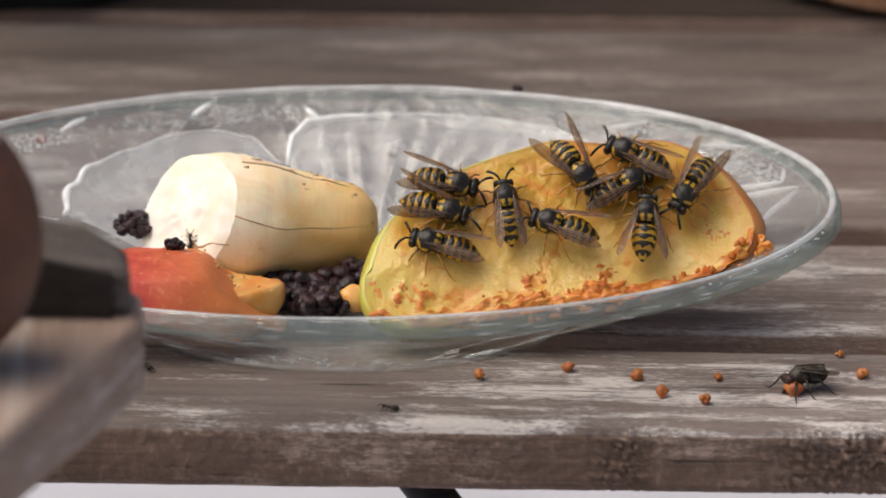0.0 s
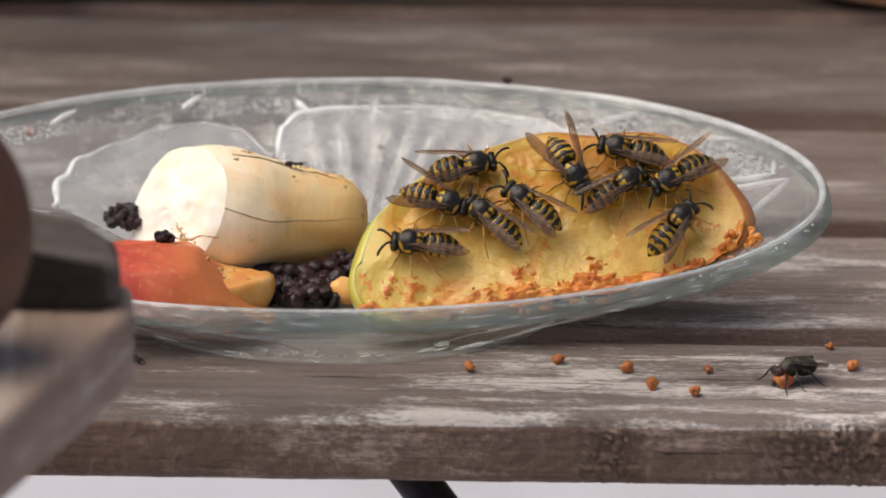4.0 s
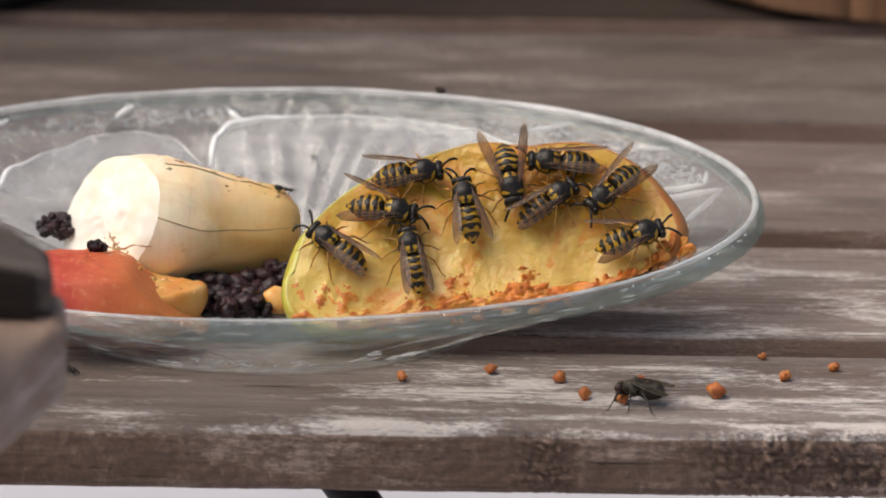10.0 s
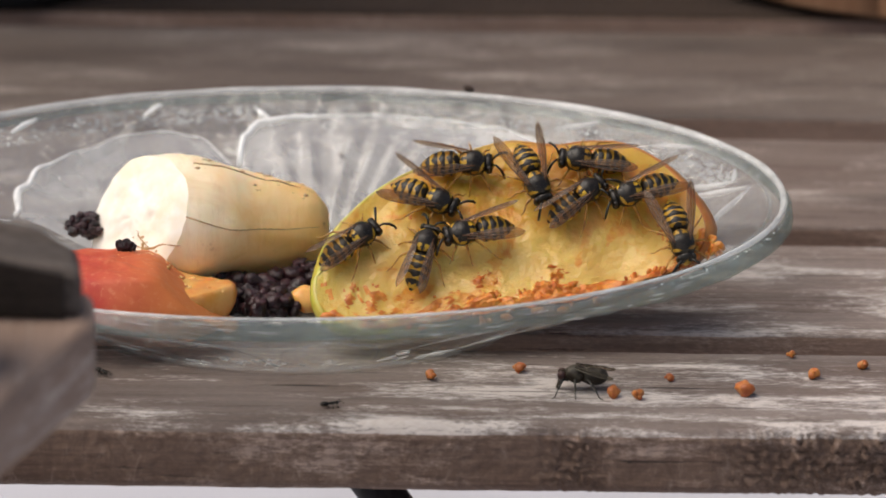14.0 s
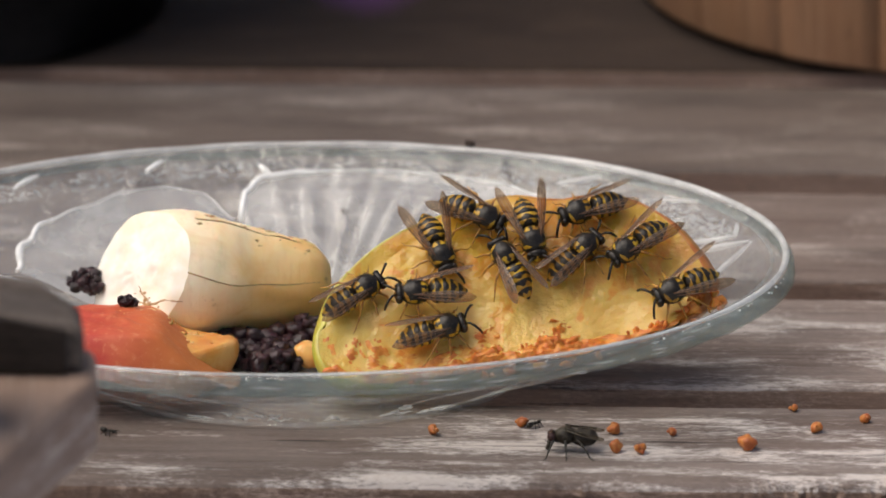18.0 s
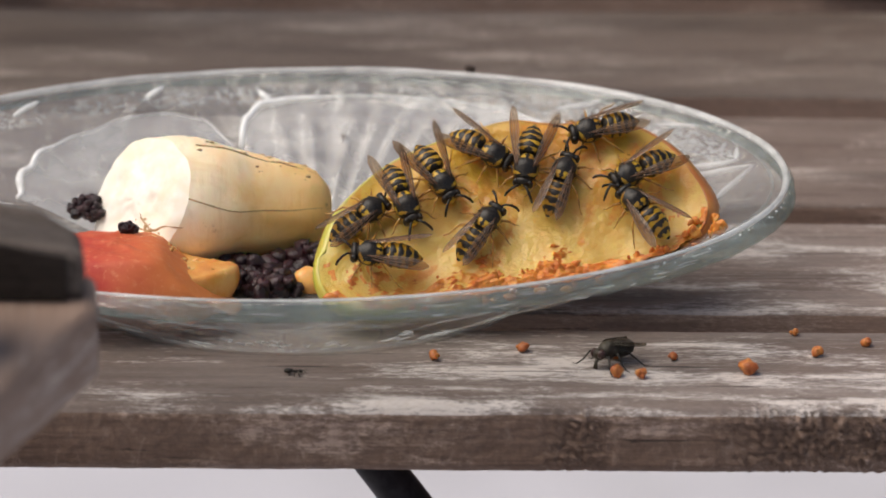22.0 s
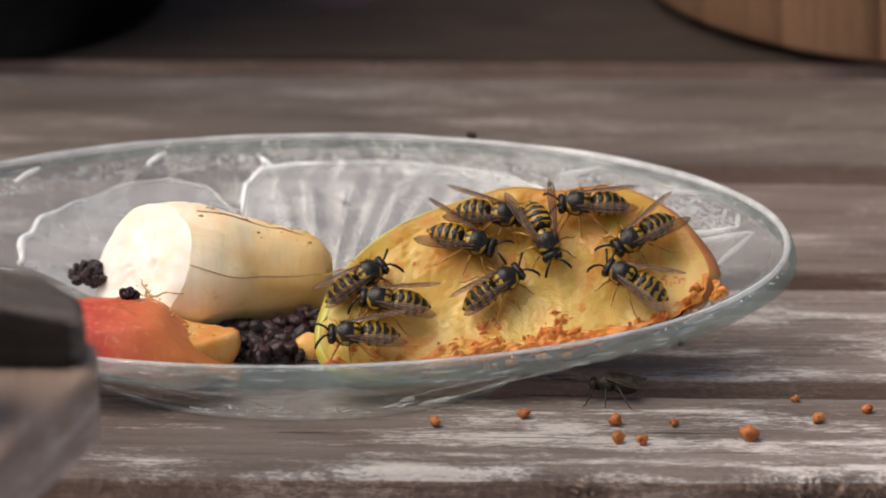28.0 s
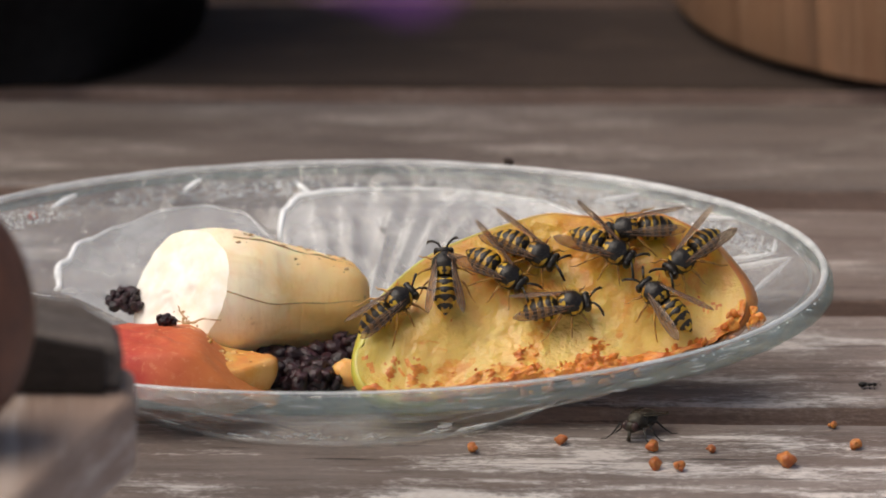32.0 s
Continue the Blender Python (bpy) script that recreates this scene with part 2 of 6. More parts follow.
def plank(y0, y1, thick, mat, rough_spots=(), seed=0.0, label="", step=1.0, edge=None, turn=0.35):
    """A worn board along x: rounded edges that wander, with rough end grain at some spots of its front."""
    bm = bmesh.new()
    prof = [(y1 - 2, -thick), (y1, -thick + 2), (y1, -2.5), (y1 - 0.7, -0.7), (y1 - 2.4, 0)]
    n = 12
    prof += [(y1 - 2.4 + (y0 + 3.0 * turn - y1 + 2.4) * i / n, 0) for i in range(1, n)]
    prof += [(y0 + y * turn, z * turn) for y, z in ((3.0, 0), (1.7, -0.25), (0.7, -0.9), (0.15, -1.9))]
    m = 30 if rough_spots else 8
    prof += [(y0, -2.6 * turn - (thick - 1.6 - 2.6 * turn) * i / m) for i in range(m + 1)]
    prof += [(y0 + 1.6, -thick)]
    rings = []
    xs = [-420, -300, -200, -150] + [-110 + step * i for i in range(int(220 / step) + 1)] + [150, 200, 300, 420]
    for x in xs:
        ring = []
        for y, z in prof:
            front = max(0.0, 1 - (y - y0) / 4.0)
            spot = sum(max(0.0, 1 - ((x - c) / w) ** 2) for c, w in rough_spots)
            v = Vector((x * 0.05, y * 0.25, z * 0.25 + seed))
            d = 0.16 * noise.noise(v * 1.3) + 0.10 * noise.noise(v * 6)
            e = front * (0.45 * noise.noise(Vector((x * 0.06, seed, z * 0.1))) + 0.28 * noise.noise(Vector((x * 0.5, seed, z * 0.6)))
                         + spot * (2.1 * abs(noise.noise(Vector((x * 0.75 + z * 0.3, seed + 3, z * 0.45)))) + 1.5 * abs(noise.noise(Vector((x * 1.5 - z * 0.3, seed + 8, z * 0.9)))) - 1.2))
            ring.append(bm.verts.new(Vector((x, y - e, z + d * 0.55)) * MM))
        rings.append(ring)
    bridge(bm, rings, mat=lambda i, j: 1 if j < 4 or j > len(prof) - 4 - m else 0)
    cap(bm, rings[0], 1)
    cap(bm, rings[-1], 1)
    return part("plank", bm, [mat, edge or gap_wood], table, label)


# board edges across the table, in mm from the table's middle line
plank(-49.5, -8.2, 12.6, front_wood, ((33, 7), (72, 16), (90, 9)), 1.0, "front plank with a worn, bleached edge", 0.5, edge_wood, 1.0)
plank(0.3, 50.8, 11.7, table_wood, (), 11.0)
plank(59.3, 111.0, 11.7, brown_plank, (), 23.0)
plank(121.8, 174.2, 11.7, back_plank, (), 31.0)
# the two rear planks are painted dark in place of a cast shadow
plank(182.5, 235.0, 11.7, dark_wood, (), 47.0, "rear plank darkened to stand in for shade", 1.0)
plank(243.0, 296.0, 11.7, dark_wood, (), 59.0, "rear plank darkened to stand in for shade")
for x in (-330, 330):
    bm = bmesh.new()
    box(bm, (x - 18, -40, -34), (x + 18, 290, -12.2), 1.5)
    part("cross_rail", bm, edge_wood, table)
    for y in (-20, 270):
        bm = bmesh.new()
        tube(bm, [(x, y, -34), (x, y, -400), (x, y, -TOP * 1000)], 11, 12)
        part("leg", bm, leg_metal, table)
bm = bmesh.new()
tube(bm, [(-12, -13, -12), (100, -13, -166), (505, -13, -TOP * 1000)], 3.9, 14)
part("slanted_leg", bm, leg_metal, table, "dark metal leg slanting down under the top")

# ---- the glass dish ----
def clear(name, tint, body, share, gloss_rough, bump_scale, bump_dist, bend=0.35, rough=0.35, stretch=(1, 1, 1)):
    """Thin clear or milky glass: what lies behind shows through, with a share of pale body and a mirror gloss on top."""
    m, n, l, b = material(name, rough, 0.0, Transmission_Weight=bend, IOR=1.45)
    b.inputs["Base Color"].default_value = (*body, 1)
    tr, gl_, mx, top, fr = (n.new("ShaderNode" + k) for k in ("BsdfTransparent", "BsdfGlossy", "MixShader", "MixShader", "LayerWeight"))
    tr.inputs[0].default_value = (*tint, 1)
    gl_.inputs["Roughness"].default_value = gloss_rough
    fr.inputs["Blend"].default_value = 0.3
    u = n.new("ShaderNodeBump")
    u.inputs["Strength"].default_value, u.inputs["Distance"].default_value = 0.6, bump_dist
    l.new(noisy(n, l, bump_scale, stretch, 4, 0.5), u.inputs["Height"])
    for node in (b, gl_, fr):
        l.new(u.outputs[0], node.inputs["Normal"])
    l.new(ramp(n, l, noisy(n, l, 90), [(0.3, grey(share * 0.6)), (0.7, grey(share * 1.4))]), mx.inputs[0])
    l.new(tr.outputs[0], mx.inputs[1])
    l.new(b.outputs[0], mx.inputs[2])
    l.new(ramp(n, l, fr.outputs["Facing"], [(0.0, grey(0.04)), (0.6, grey(0.07)), (1.0, grey(0.24))]), top.inputs[0])
    l.new(mx.outputs[0], top.inputs[1])
    l.new(gl_.outputs[0], top.inputs[2])
    l.new(top.outputs[0], n["Material Output"].inputs["Surface"])
    return m


GLASS = clear("pressed_glass", (0.965, 0.975, 0.97), (0.86, 0.89, 0.89), 0.11, 0.05, 190, 0.004, 0.3, 0.25)
FROST = clear("frosted_glass", (0.90, 0.905, 0.90), (0.92, 0.92, 0.91), 0.27, 0.22, 260, 0.001, 0.1)
LIP = clear("thick_lip_glass", (0.74, 0.80, 0.78), (0.78, 0.86, 0.85), 0.11, 0.04, 170, 0.012, 0.6, 0.1, (0.2, 1, 3))
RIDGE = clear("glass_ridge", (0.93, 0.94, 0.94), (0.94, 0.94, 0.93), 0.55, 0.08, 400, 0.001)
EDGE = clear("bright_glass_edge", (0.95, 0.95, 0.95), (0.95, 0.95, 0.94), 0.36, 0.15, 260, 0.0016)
# nearly opaque white body stands in for glints on the pressed relief
GLINT = clear("glint_white_relief", (0.95, 0.95, 0.95), (0.97, 0.97, 0.96), 0.78, 0.12, 260, 0.001, 0.0, 0.3)
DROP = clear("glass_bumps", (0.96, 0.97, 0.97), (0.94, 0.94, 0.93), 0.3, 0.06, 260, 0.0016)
SOFT = clear("soft_glass_ridge", (0.9, 0.92, 0.91), (0.9, 0.91, 0.9), 0.13, 0.12, 260, 0.0016)

dish = thing("glass_dish", pose(-0.017, 0.0077, TOP, 0, 0, 1.6), "oval clear pressed-glass dish with frosted leaf relief on the table", "dish")
RIM_A, RIM_B, FOOT_A, FOOT_B, RIM_Z = 84.3, 61.5, 37.0, 29.0, 21.0


def wall_point(phi, s, lift=0.0):
    """A point of the dish's inner wall, in mm: phi round the oval, s from the floor's edge (0) to the rim (1)."""
    bow = s + 0.10 * math.sin(math.pi * s)
    r = Vector(((FOOT_A + (RIM_A - FOOT_A) * bow) * math.cos(phi), (FOOT_B + (RIM_B - FOOT_B) * bow) * math.sin(phi), 3.2 + (RIM_Z - 3.6) * s))
    inward = Vector((-math.cos(phi) * 0.42, -math.sin(phi) * 0.42, 0.9)).normalized()
    return r + inward * lift


def dish_mesh():
    bm = bmesh.new()
    N = 240
    rows = []

    def row(f):
        rows.append([bm.verts.new(f(2 * math.pi * j / N) * MM) for j in range(N)])

    for k in (0.02, 0.35, 0.7):
        row(lambda p, k=k: Vector((FOOT_A * k * math.cos(p), FOOT_B * k * math.sin(p), 3.0 + 0.12 * math.cos(9 * p) * k)))
    for i in range(0, 15):
        s = i / 14
        row(lambda p, s=s: wall_point(p, s, 0.35 * (math.sin(p * 34 + 6 * s) ** 4) * (0.82 < s < 0.97) + 0.3 * max(0, math.sin(8 * p + 5 * s)) * math.sin(math.pi * s)))
    row(lambda p: wall_point(p, 1.0) + Vector((1.0 * math.cos(p), 1.0 * math.sin(p), 0.9)))
    row(lambda p: wall_point(p, 1.0) + Vector((2.4 * math.cos(p), 2.4 * math.sin(p), 0.9)))
    row(lambda p: wall_point(p, 1.0) + Vector((3.4 * math.cos(p), 3.4 * math.sin(p), -0.2)))
    row(lambda p: wall_point(p, 1.0) + Vector((3.2 * math.cos(p), 3.2 * math.sin(p), -2.4)))
    for i in range(13, -1, -1):
        s = i / 14
        row(lambda p, s=s: wall_point(p, s) + Vector((math.cos(p), math.sin(p), -0.75)) * (2.2 - 1.5 * math.sin(math.pi * s) + 0.22 * math.sin(18 * p + 9 * s) * math.sin(math.pi * s)
            + 0.8 * noise.noise(Vector((3 * math.cos(p), 3 * math.sin(p), 4 * s))) + 0.9 * abs(noise.noise(Vector((8 * math.cos(p), 8 * math.sin(p), 5 * s))))))
    row(lambda p: Vector(((FOOT_A + 2.5) * math.cos(p), (FOOT_B + 2.5) * math.sin(p), 0.0)))
    row(lambda p: Vector(((FOOT_A - 3) * math.cos(p), (FOOT_B - 3) * math.sin(p), 0.0)))
    row(lambda p: Vector(((FOOT_A - 6) * math.cos(p), (FOOT_B - 6) * math.sin(p), 0.6)))
    row(lambda p: Vector((1.0 * math.cos(p), 0.7 * math.sin(p), 0.6)))
    bridge(bm, rows)
    cap(bm, rows[0])
    cap(bm, rows[-1])
    return bm


part("bowl", dish_mesh(), GLASS, dish)
# milky bead paints the rim's white highlight, thinner towards the front
bm = bmesh.new()
loop = [wall_point(2 * math.pi * j / 160, 1.0) + Vector((1.9 * math.cos(2 * math.pi * j / 160), 1.9 * math.sin(2 * math.pi * j / 160), 0.9)) for j in range(161)]
tube(bm, loop, [(0.62 + 0.2 * noise.noise(p * 0.08)) * (1 - 0.65 * max(0.0, -math.sin(2 * math.pi * j / 160))) for j, p in enumerate(loop)], 8, caps=False)
part("rim_bead", bm, RIDGE, dish, "pale bead standing in for the rim's highlight").visible_shadow = False


bm = bmesh.new()
rows = []
for du, dz in ((2.6, 0.6), (3.5, 0.2), (3.9, -0.8), (3.8, -2.2), (3.2, -2.8), (2.4, -2.7), (3.2, -1.9), (3.3, -0.6)):
    rows.append([bm.verts.new((wall_point(p, 1.0) + (0.45 + 0.55 * min(1.0, max(0.0, 0.75 - 1.5 * math.sin(p)))) * Vector(((du + 0.3 * noise.noise(Vector((11 * math.cos(p), 11 * math.sin(p), dz)))) * math.cos(p), du * math.sin(p), dz + 0.35 * noise.noise(Vector((6 * math.cos(p), 6 * math.sin(p), du))) + 0.3 * noise.noise(Vector((23 * math.cos(p), 23 * math.sin(p), du)))))) * MM)
                 for p in (2 * math.pi * j / 240 for j in range(240))])
bridge(bm, rows + rows[:1])
part("lip", bm, LIP, dish, "thick greenish glass lip").visible_shadow = False


def outer_point(p, s, off=0.0):
    """A point on the outside of the bowl."""
    return wall_point(p, s) + Vector((math.cos(p), math.sin(p), -0.75)) * (2.35 - 1.5 * math.sin(math.pi * min(1.0, max(0.0, s))) + off)


bm = bmesh.new()
loop = [Vector(((FOOT_A + 2.2 + 0.7 * noise.noise(Vector((4 * math.cos(p), 4 * math.sin(p), 1)))) * math.cos(p), (FOOT_B + 2.2) * math.sin(p), 0.85)) for p in (2 * math.pi * j / 160 for j in range(161))]
tube(bm, loop, [0.42 + 0.3 * noise.noise(q * 0.35) for q in loop], 8, caps=False)
part("foot_ring", bm, GLASS, dish, "bright foot ring of the dish")
for k in range(6):          # leaves pressed into the outside
    p0 = radians(196 + 23 * k)
    bm = bmesh.new()
    path = [outer_point(p0 + radians(21) * u, 0.06 + 0.58 * math.sin(math.pi * u ** 0.8) ** 0.7 + 0.03 * math.sin(19 * u), 0.1) for u in (i / 24 for i in range(25))]
    tube(bm, path, [0.06 + 0.3 * math.sin(math.pi * i / 24) * (0.6 + 0.4 * math.sin(2.1 * i + k)) for i in range(25)], 7)
    part("outer_relief", bm, SOFT, dish).visible_shadow = False


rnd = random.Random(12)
for k in range(34):         # pale rods standing in for bright broken edges low on the outside
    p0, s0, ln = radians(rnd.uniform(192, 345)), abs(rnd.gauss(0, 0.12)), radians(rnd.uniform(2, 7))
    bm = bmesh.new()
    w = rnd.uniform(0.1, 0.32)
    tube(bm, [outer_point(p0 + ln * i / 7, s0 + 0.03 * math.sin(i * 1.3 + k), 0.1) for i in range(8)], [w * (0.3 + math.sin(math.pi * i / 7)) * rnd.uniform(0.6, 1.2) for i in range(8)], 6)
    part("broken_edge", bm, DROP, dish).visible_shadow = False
for k in range(40):         # thin pale rods set along the lip as painted glints
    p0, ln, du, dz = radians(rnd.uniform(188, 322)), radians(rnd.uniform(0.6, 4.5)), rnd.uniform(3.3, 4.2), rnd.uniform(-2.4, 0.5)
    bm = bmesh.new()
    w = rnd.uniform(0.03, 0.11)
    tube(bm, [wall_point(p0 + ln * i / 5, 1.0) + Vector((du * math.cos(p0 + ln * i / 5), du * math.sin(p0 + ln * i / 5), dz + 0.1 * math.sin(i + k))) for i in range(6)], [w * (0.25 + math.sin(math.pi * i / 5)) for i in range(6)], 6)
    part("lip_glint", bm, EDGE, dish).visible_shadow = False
bm = bmesh.new()
for k in range(26):         # row of tiny pale balls painting sparkle along the lip's end
    p0, w = radians(316 + 1.25 * k + rnd.uniform(-0.5, 0.5)), rnd.uniform(0.07, 0.24)
    ball(bm, wall_point(p0, 1.0) + Vector((3.0 * math.cos(p0), 3.0 * math.sin(p0), 0.2 + rnd.uniform(-0.5, 0.4))), (w, w, w * 0.8), 8, 6)
tagged(part("lip_sparkle", bm, RIDGE, dish), kind="stuff").visible_shadow = False


def leaf(tops, folds, ridge):
    """One frosted leaf of the relief: tops (degrees round the oval, height on the wall), soft folds that stand up from it, and a raised
    outline whose thickness (ridge) runs along the leaf."""
    a0, a1 = tops[0][0], tops[-1][0]

    def top(u):
        a = a0 + (a1 - a0) * u
        for (p, h), (q, g) in zip(tops, tops[1:]):
            if q <= a <= p:
                f = (p - a) / (p - q)
                return h + (g - h) * f * f * (3 - 2 * f)
        return tops[-1][1]

    def relief(a, k):
        out = 0.3 + 0.3 * math.sin(math.pi * min(1.0, k * 1.1)) + 0.2 * noise.noise(Vector((a * 0.12, 2.2 * k, a0)))
        for c, lean, width, height in folds:
            d = (a - c - lean * (1 - k)) / width
            out += height * (math.exp(-d * d * 4) if d > 0 else math.exp(-d * d * 0.9)) * math.sin(math.pi * min(1.0, max(0.0, 1.12 * k))) ** 0.6
        return out

    n, m = 180, 20
    bm = bmesh.new()
    rows = [[bm.verts.new(wall_point(radians(a0 + (a1 - a0) * i / n), 0.08 + (top(i / n) - 0.08) * k / m, relief(a0 + (a1 - a0) * i / n, k / m) * (0.15 + 0.85 * min(1.0, 3.2 * (1 - k / m)))) * MM)
             for i in range(n + 1)] for k in range(m + 1)]
    bridge(bm, rows, closed=False)
    blade = part("leaf_relief", bm, FROST, dish, "frosted leaf pressed in the glass")
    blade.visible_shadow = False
    # outline ridge, its white body painting the glint on the leaf's edge
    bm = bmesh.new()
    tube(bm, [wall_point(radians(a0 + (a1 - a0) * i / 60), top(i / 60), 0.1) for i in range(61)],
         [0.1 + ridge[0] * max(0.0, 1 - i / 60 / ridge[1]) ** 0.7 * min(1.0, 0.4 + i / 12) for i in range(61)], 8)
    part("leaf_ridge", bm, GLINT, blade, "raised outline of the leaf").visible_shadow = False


leaf(((98.5, 0.5), (97, 0.70), (94, 0.81), (89, 0.84), (80, 0.87), (70, 0.86), (62, 0.84), (55, 0.78), (50, 0.6)),
     ((92.5, -1.5, 1.6, 1.2), (88.5, -2.5, 1.5, 1.8), (81.3, 0.6, 1.6, 2.0), (77.4, 0.8, 1.7, 2.1), (73.6, 1.0, 1.8, 2.1), (69.5, 1.4, 1.8, 2.0), (65, 1.6, 1.7, 1.8), (60, 1.6, 1.7, 0.9), (55, 1.6, 1.5, 0.8)), (0.95, 0.3))
leaf(((145, 0.42), (136, 0.55), (129, 0.65), (121, 0.71), (113, 0.78), (108, 0.785), (103, 0.72), (99.5, 0.52)),
     ((137, -3, 3.5, 0.5), (126, -2, 4.0, 0.5), (116, -1, 3.6, 0.55), (107, 0, 2.6, 0.5)), (0.8, 0.5))
leaf(((189, 0.3), (180, 0.6), (168, 0.7), (157, 0.66), (148, 0.4)), ((180, 0, 4, 0.5), (169, 0, 4, 0.5), (159, 0, 4, 0.5)), (0.8, 0.8))
leaf(((17, 0.4), (12, 0.6), (4, 0.66), (-6, 0.6), (-20, 0.3)), ((11, 0, 3.0, 0.6), (3, 0, 3.0, 0.7), (-6, 0, 3.0, 0.6)), (0.7, 0.8))
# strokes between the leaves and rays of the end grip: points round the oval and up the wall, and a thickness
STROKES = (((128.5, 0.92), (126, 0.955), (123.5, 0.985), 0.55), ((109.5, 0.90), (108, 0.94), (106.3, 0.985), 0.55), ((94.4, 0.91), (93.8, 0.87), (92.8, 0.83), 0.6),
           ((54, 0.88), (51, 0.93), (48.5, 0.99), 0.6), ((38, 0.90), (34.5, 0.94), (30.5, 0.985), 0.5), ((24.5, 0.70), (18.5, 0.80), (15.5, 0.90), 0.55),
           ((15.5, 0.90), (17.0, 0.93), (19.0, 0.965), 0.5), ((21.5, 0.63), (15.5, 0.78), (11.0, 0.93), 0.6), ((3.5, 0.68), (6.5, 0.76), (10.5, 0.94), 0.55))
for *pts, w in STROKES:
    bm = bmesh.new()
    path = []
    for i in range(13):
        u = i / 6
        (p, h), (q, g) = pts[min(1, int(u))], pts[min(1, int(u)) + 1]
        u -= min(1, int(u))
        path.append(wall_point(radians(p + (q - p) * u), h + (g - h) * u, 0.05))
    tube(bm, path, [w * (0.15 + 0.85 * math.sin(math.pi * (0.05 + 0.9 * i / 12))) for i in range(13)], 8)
    # pale body paints the brightness of these strokes
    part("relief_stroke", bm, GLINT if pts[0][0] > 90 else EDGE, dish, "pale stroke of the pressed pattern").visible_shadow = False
bm = bmesh.new()            # inner line of the broad rim at the ends
loop = [wall_point(p, 0.985, 0.1) for p in (2 * math.pi * j / 200 for j in range(201))]
tube(bm, loop, [0.16 + 0.3 * max(0.0, abs(math.cos(2 * math.pi * j / 200)) - 0.3) for j in range(201)], 7, caps=False)
part("inner_rim_line", bm, SOFT, dish).visible_shadow = False
bm = bmesh.new()            # stippled band below the rim
rnd = random.Random(5)
for k in range(1500):
    p0, s0 = radians(rnd.uniform(16, 205)), 0.955 - 0.13 * rnd.random() ** 0.8
    w = rnd.uniform(0.12, 0.34)
    ball(bm, wall_point(p0, s0, 0.08), (w * rnd.uniform(1, 1.8), w, 0.22), 6, 4)
for k in range(90):         # dimples near the end of the dish
    p0, s0 = radians(rnd.uniform(18, 30)), rnd.uniform(0.78, 0.9)
    ball(bm, wall_point(p0, s0, 0.05), (rnd.uniform(0.2, 0.5), 0.16, 0.16), 6, 4)
tagged(part("stippling", bm, DROP, dish), kind="stuff").visible_shadow = False

# ---- fruit in the dish ----
FACE_O, FACE_UP, FACE_N = Vector((0, -18.0, 5.0)), Vector((0, 0.7071, 0.7071)), Vector((0, -0.7071, 0.7071))
apple = thing("apple_piece", pose(0, 0, TOP), "half-eaten apple half with golden flesh in the dish", "fruit")
flesh_m, n, l, b = material("apple_flesh", 0.34, 0.0, Coat_Weight=0.12, Coat_Roughness=0.12, Subsurface_Weight=0.6, Subsurface_Scale=0.003)
b.inputs["Subsurface Radius"].default_value = (1.0, 0.6, 0.25)
f1, f2, f3 = noisy(n, l, 130, (1, 1, 1), 5, 0.55, 0.3), noisy(n, l, 520, (1, 1, 1), 6, 0.65), noisy(n, l, 55, (1, 1, 1), 6, 0.6, 0.5)
geo, sep, drift = n.new("ShaderNodeTexCoord"), n.new("ShaderNodeSeparateXYZ"), n.new("ShaderNodeMath")
l.new(geo.outputs["Object"], sep.inputs[0])
drift.operation = "MULTIPLY_ADD"            # height on the face, with a wavering border
l.new(f1, drift.inputs[0])
drift.inputs[1].default_value = 0.011
l.new(sep.outputs[2], drift.inputs[2])
col = mix(n, l, ramp(n, l, f3, [(0.4, grey(0)), (0.6, grey(1))]), (0.58, 0.325, 0.018), (0.72, 0.48, 0.095))
col = mix(n, l, ramp(n, l, drift.outputs[0], [(0.0215, grey(0)), (0.031, grey(0.75))]), col, (0.60, 0.355, 0.035))
col = mix(n, l, ramp(n, l, drift.outputs[0], [(0.0345, grey(0)), (0.038, grey(0.8))]), col, (0.56, 0.26, 0.032))
col = mix(n, l, ramp(n, l, f1, [(0.48, grey(0)), (0.62, grey(0.8))]), col, (0.58, 0.25, 0.026))
col = mix(n, l, ramp(n, l, f2, [(0.6, grey(0)), (0.72, grey(0.45))]), col, (0.52, 0.2, 0.03))
col = mix(n, l, ramp(n, l, drift.outputs[0], [(0.0095, grey(0.8)), (0.0155, grey(0))]), col, (0.58, 0.22, 0.032))
col = mix(n, l, ramp(n, l, drift.outputs[0], [(0.010, grey(0)), (0.0145, grey(0.65)), (0.021, grey(0.65)), (0.029, grey(0))]), col, (0.78, 0.545, 0.165))
patches = ramp(n, l, noisy(n, l, 105, (1, 1, 1), 7, 0.62, 0.6), [(0.535, grey(0)), (0.575, grey(0.8)), (0.7, grey(0.95))])
col = mix(n, l, patches, col, mix(n, l, ramp(n, l, f2, [(0.4, grey(0)), (0.6, grey(1))]), (0.66, 0.25, 0.03), (0.72, 0.38, 0.06)))
edge_x = n.new("ShaderNodeMath")            # the flesh turns green-yellow towards the peel
edge_x.operation = "MULTIPLY_ADD"
l.new(f1, edge_x.inputs[0])
edge_x.inputs[1].default_value = 0.008
l.new(sep.outputs[0], edge_x.inputs[2])
peel = n.new("ShaderNodeMath")
peel.operation = "MULTIPLY_ADD"
l.new(edge_x.outputs[0], peel.inputs[0])
peel.inputs[1].default_value, peel.inputs[2].default_value = -40.0, 0.05
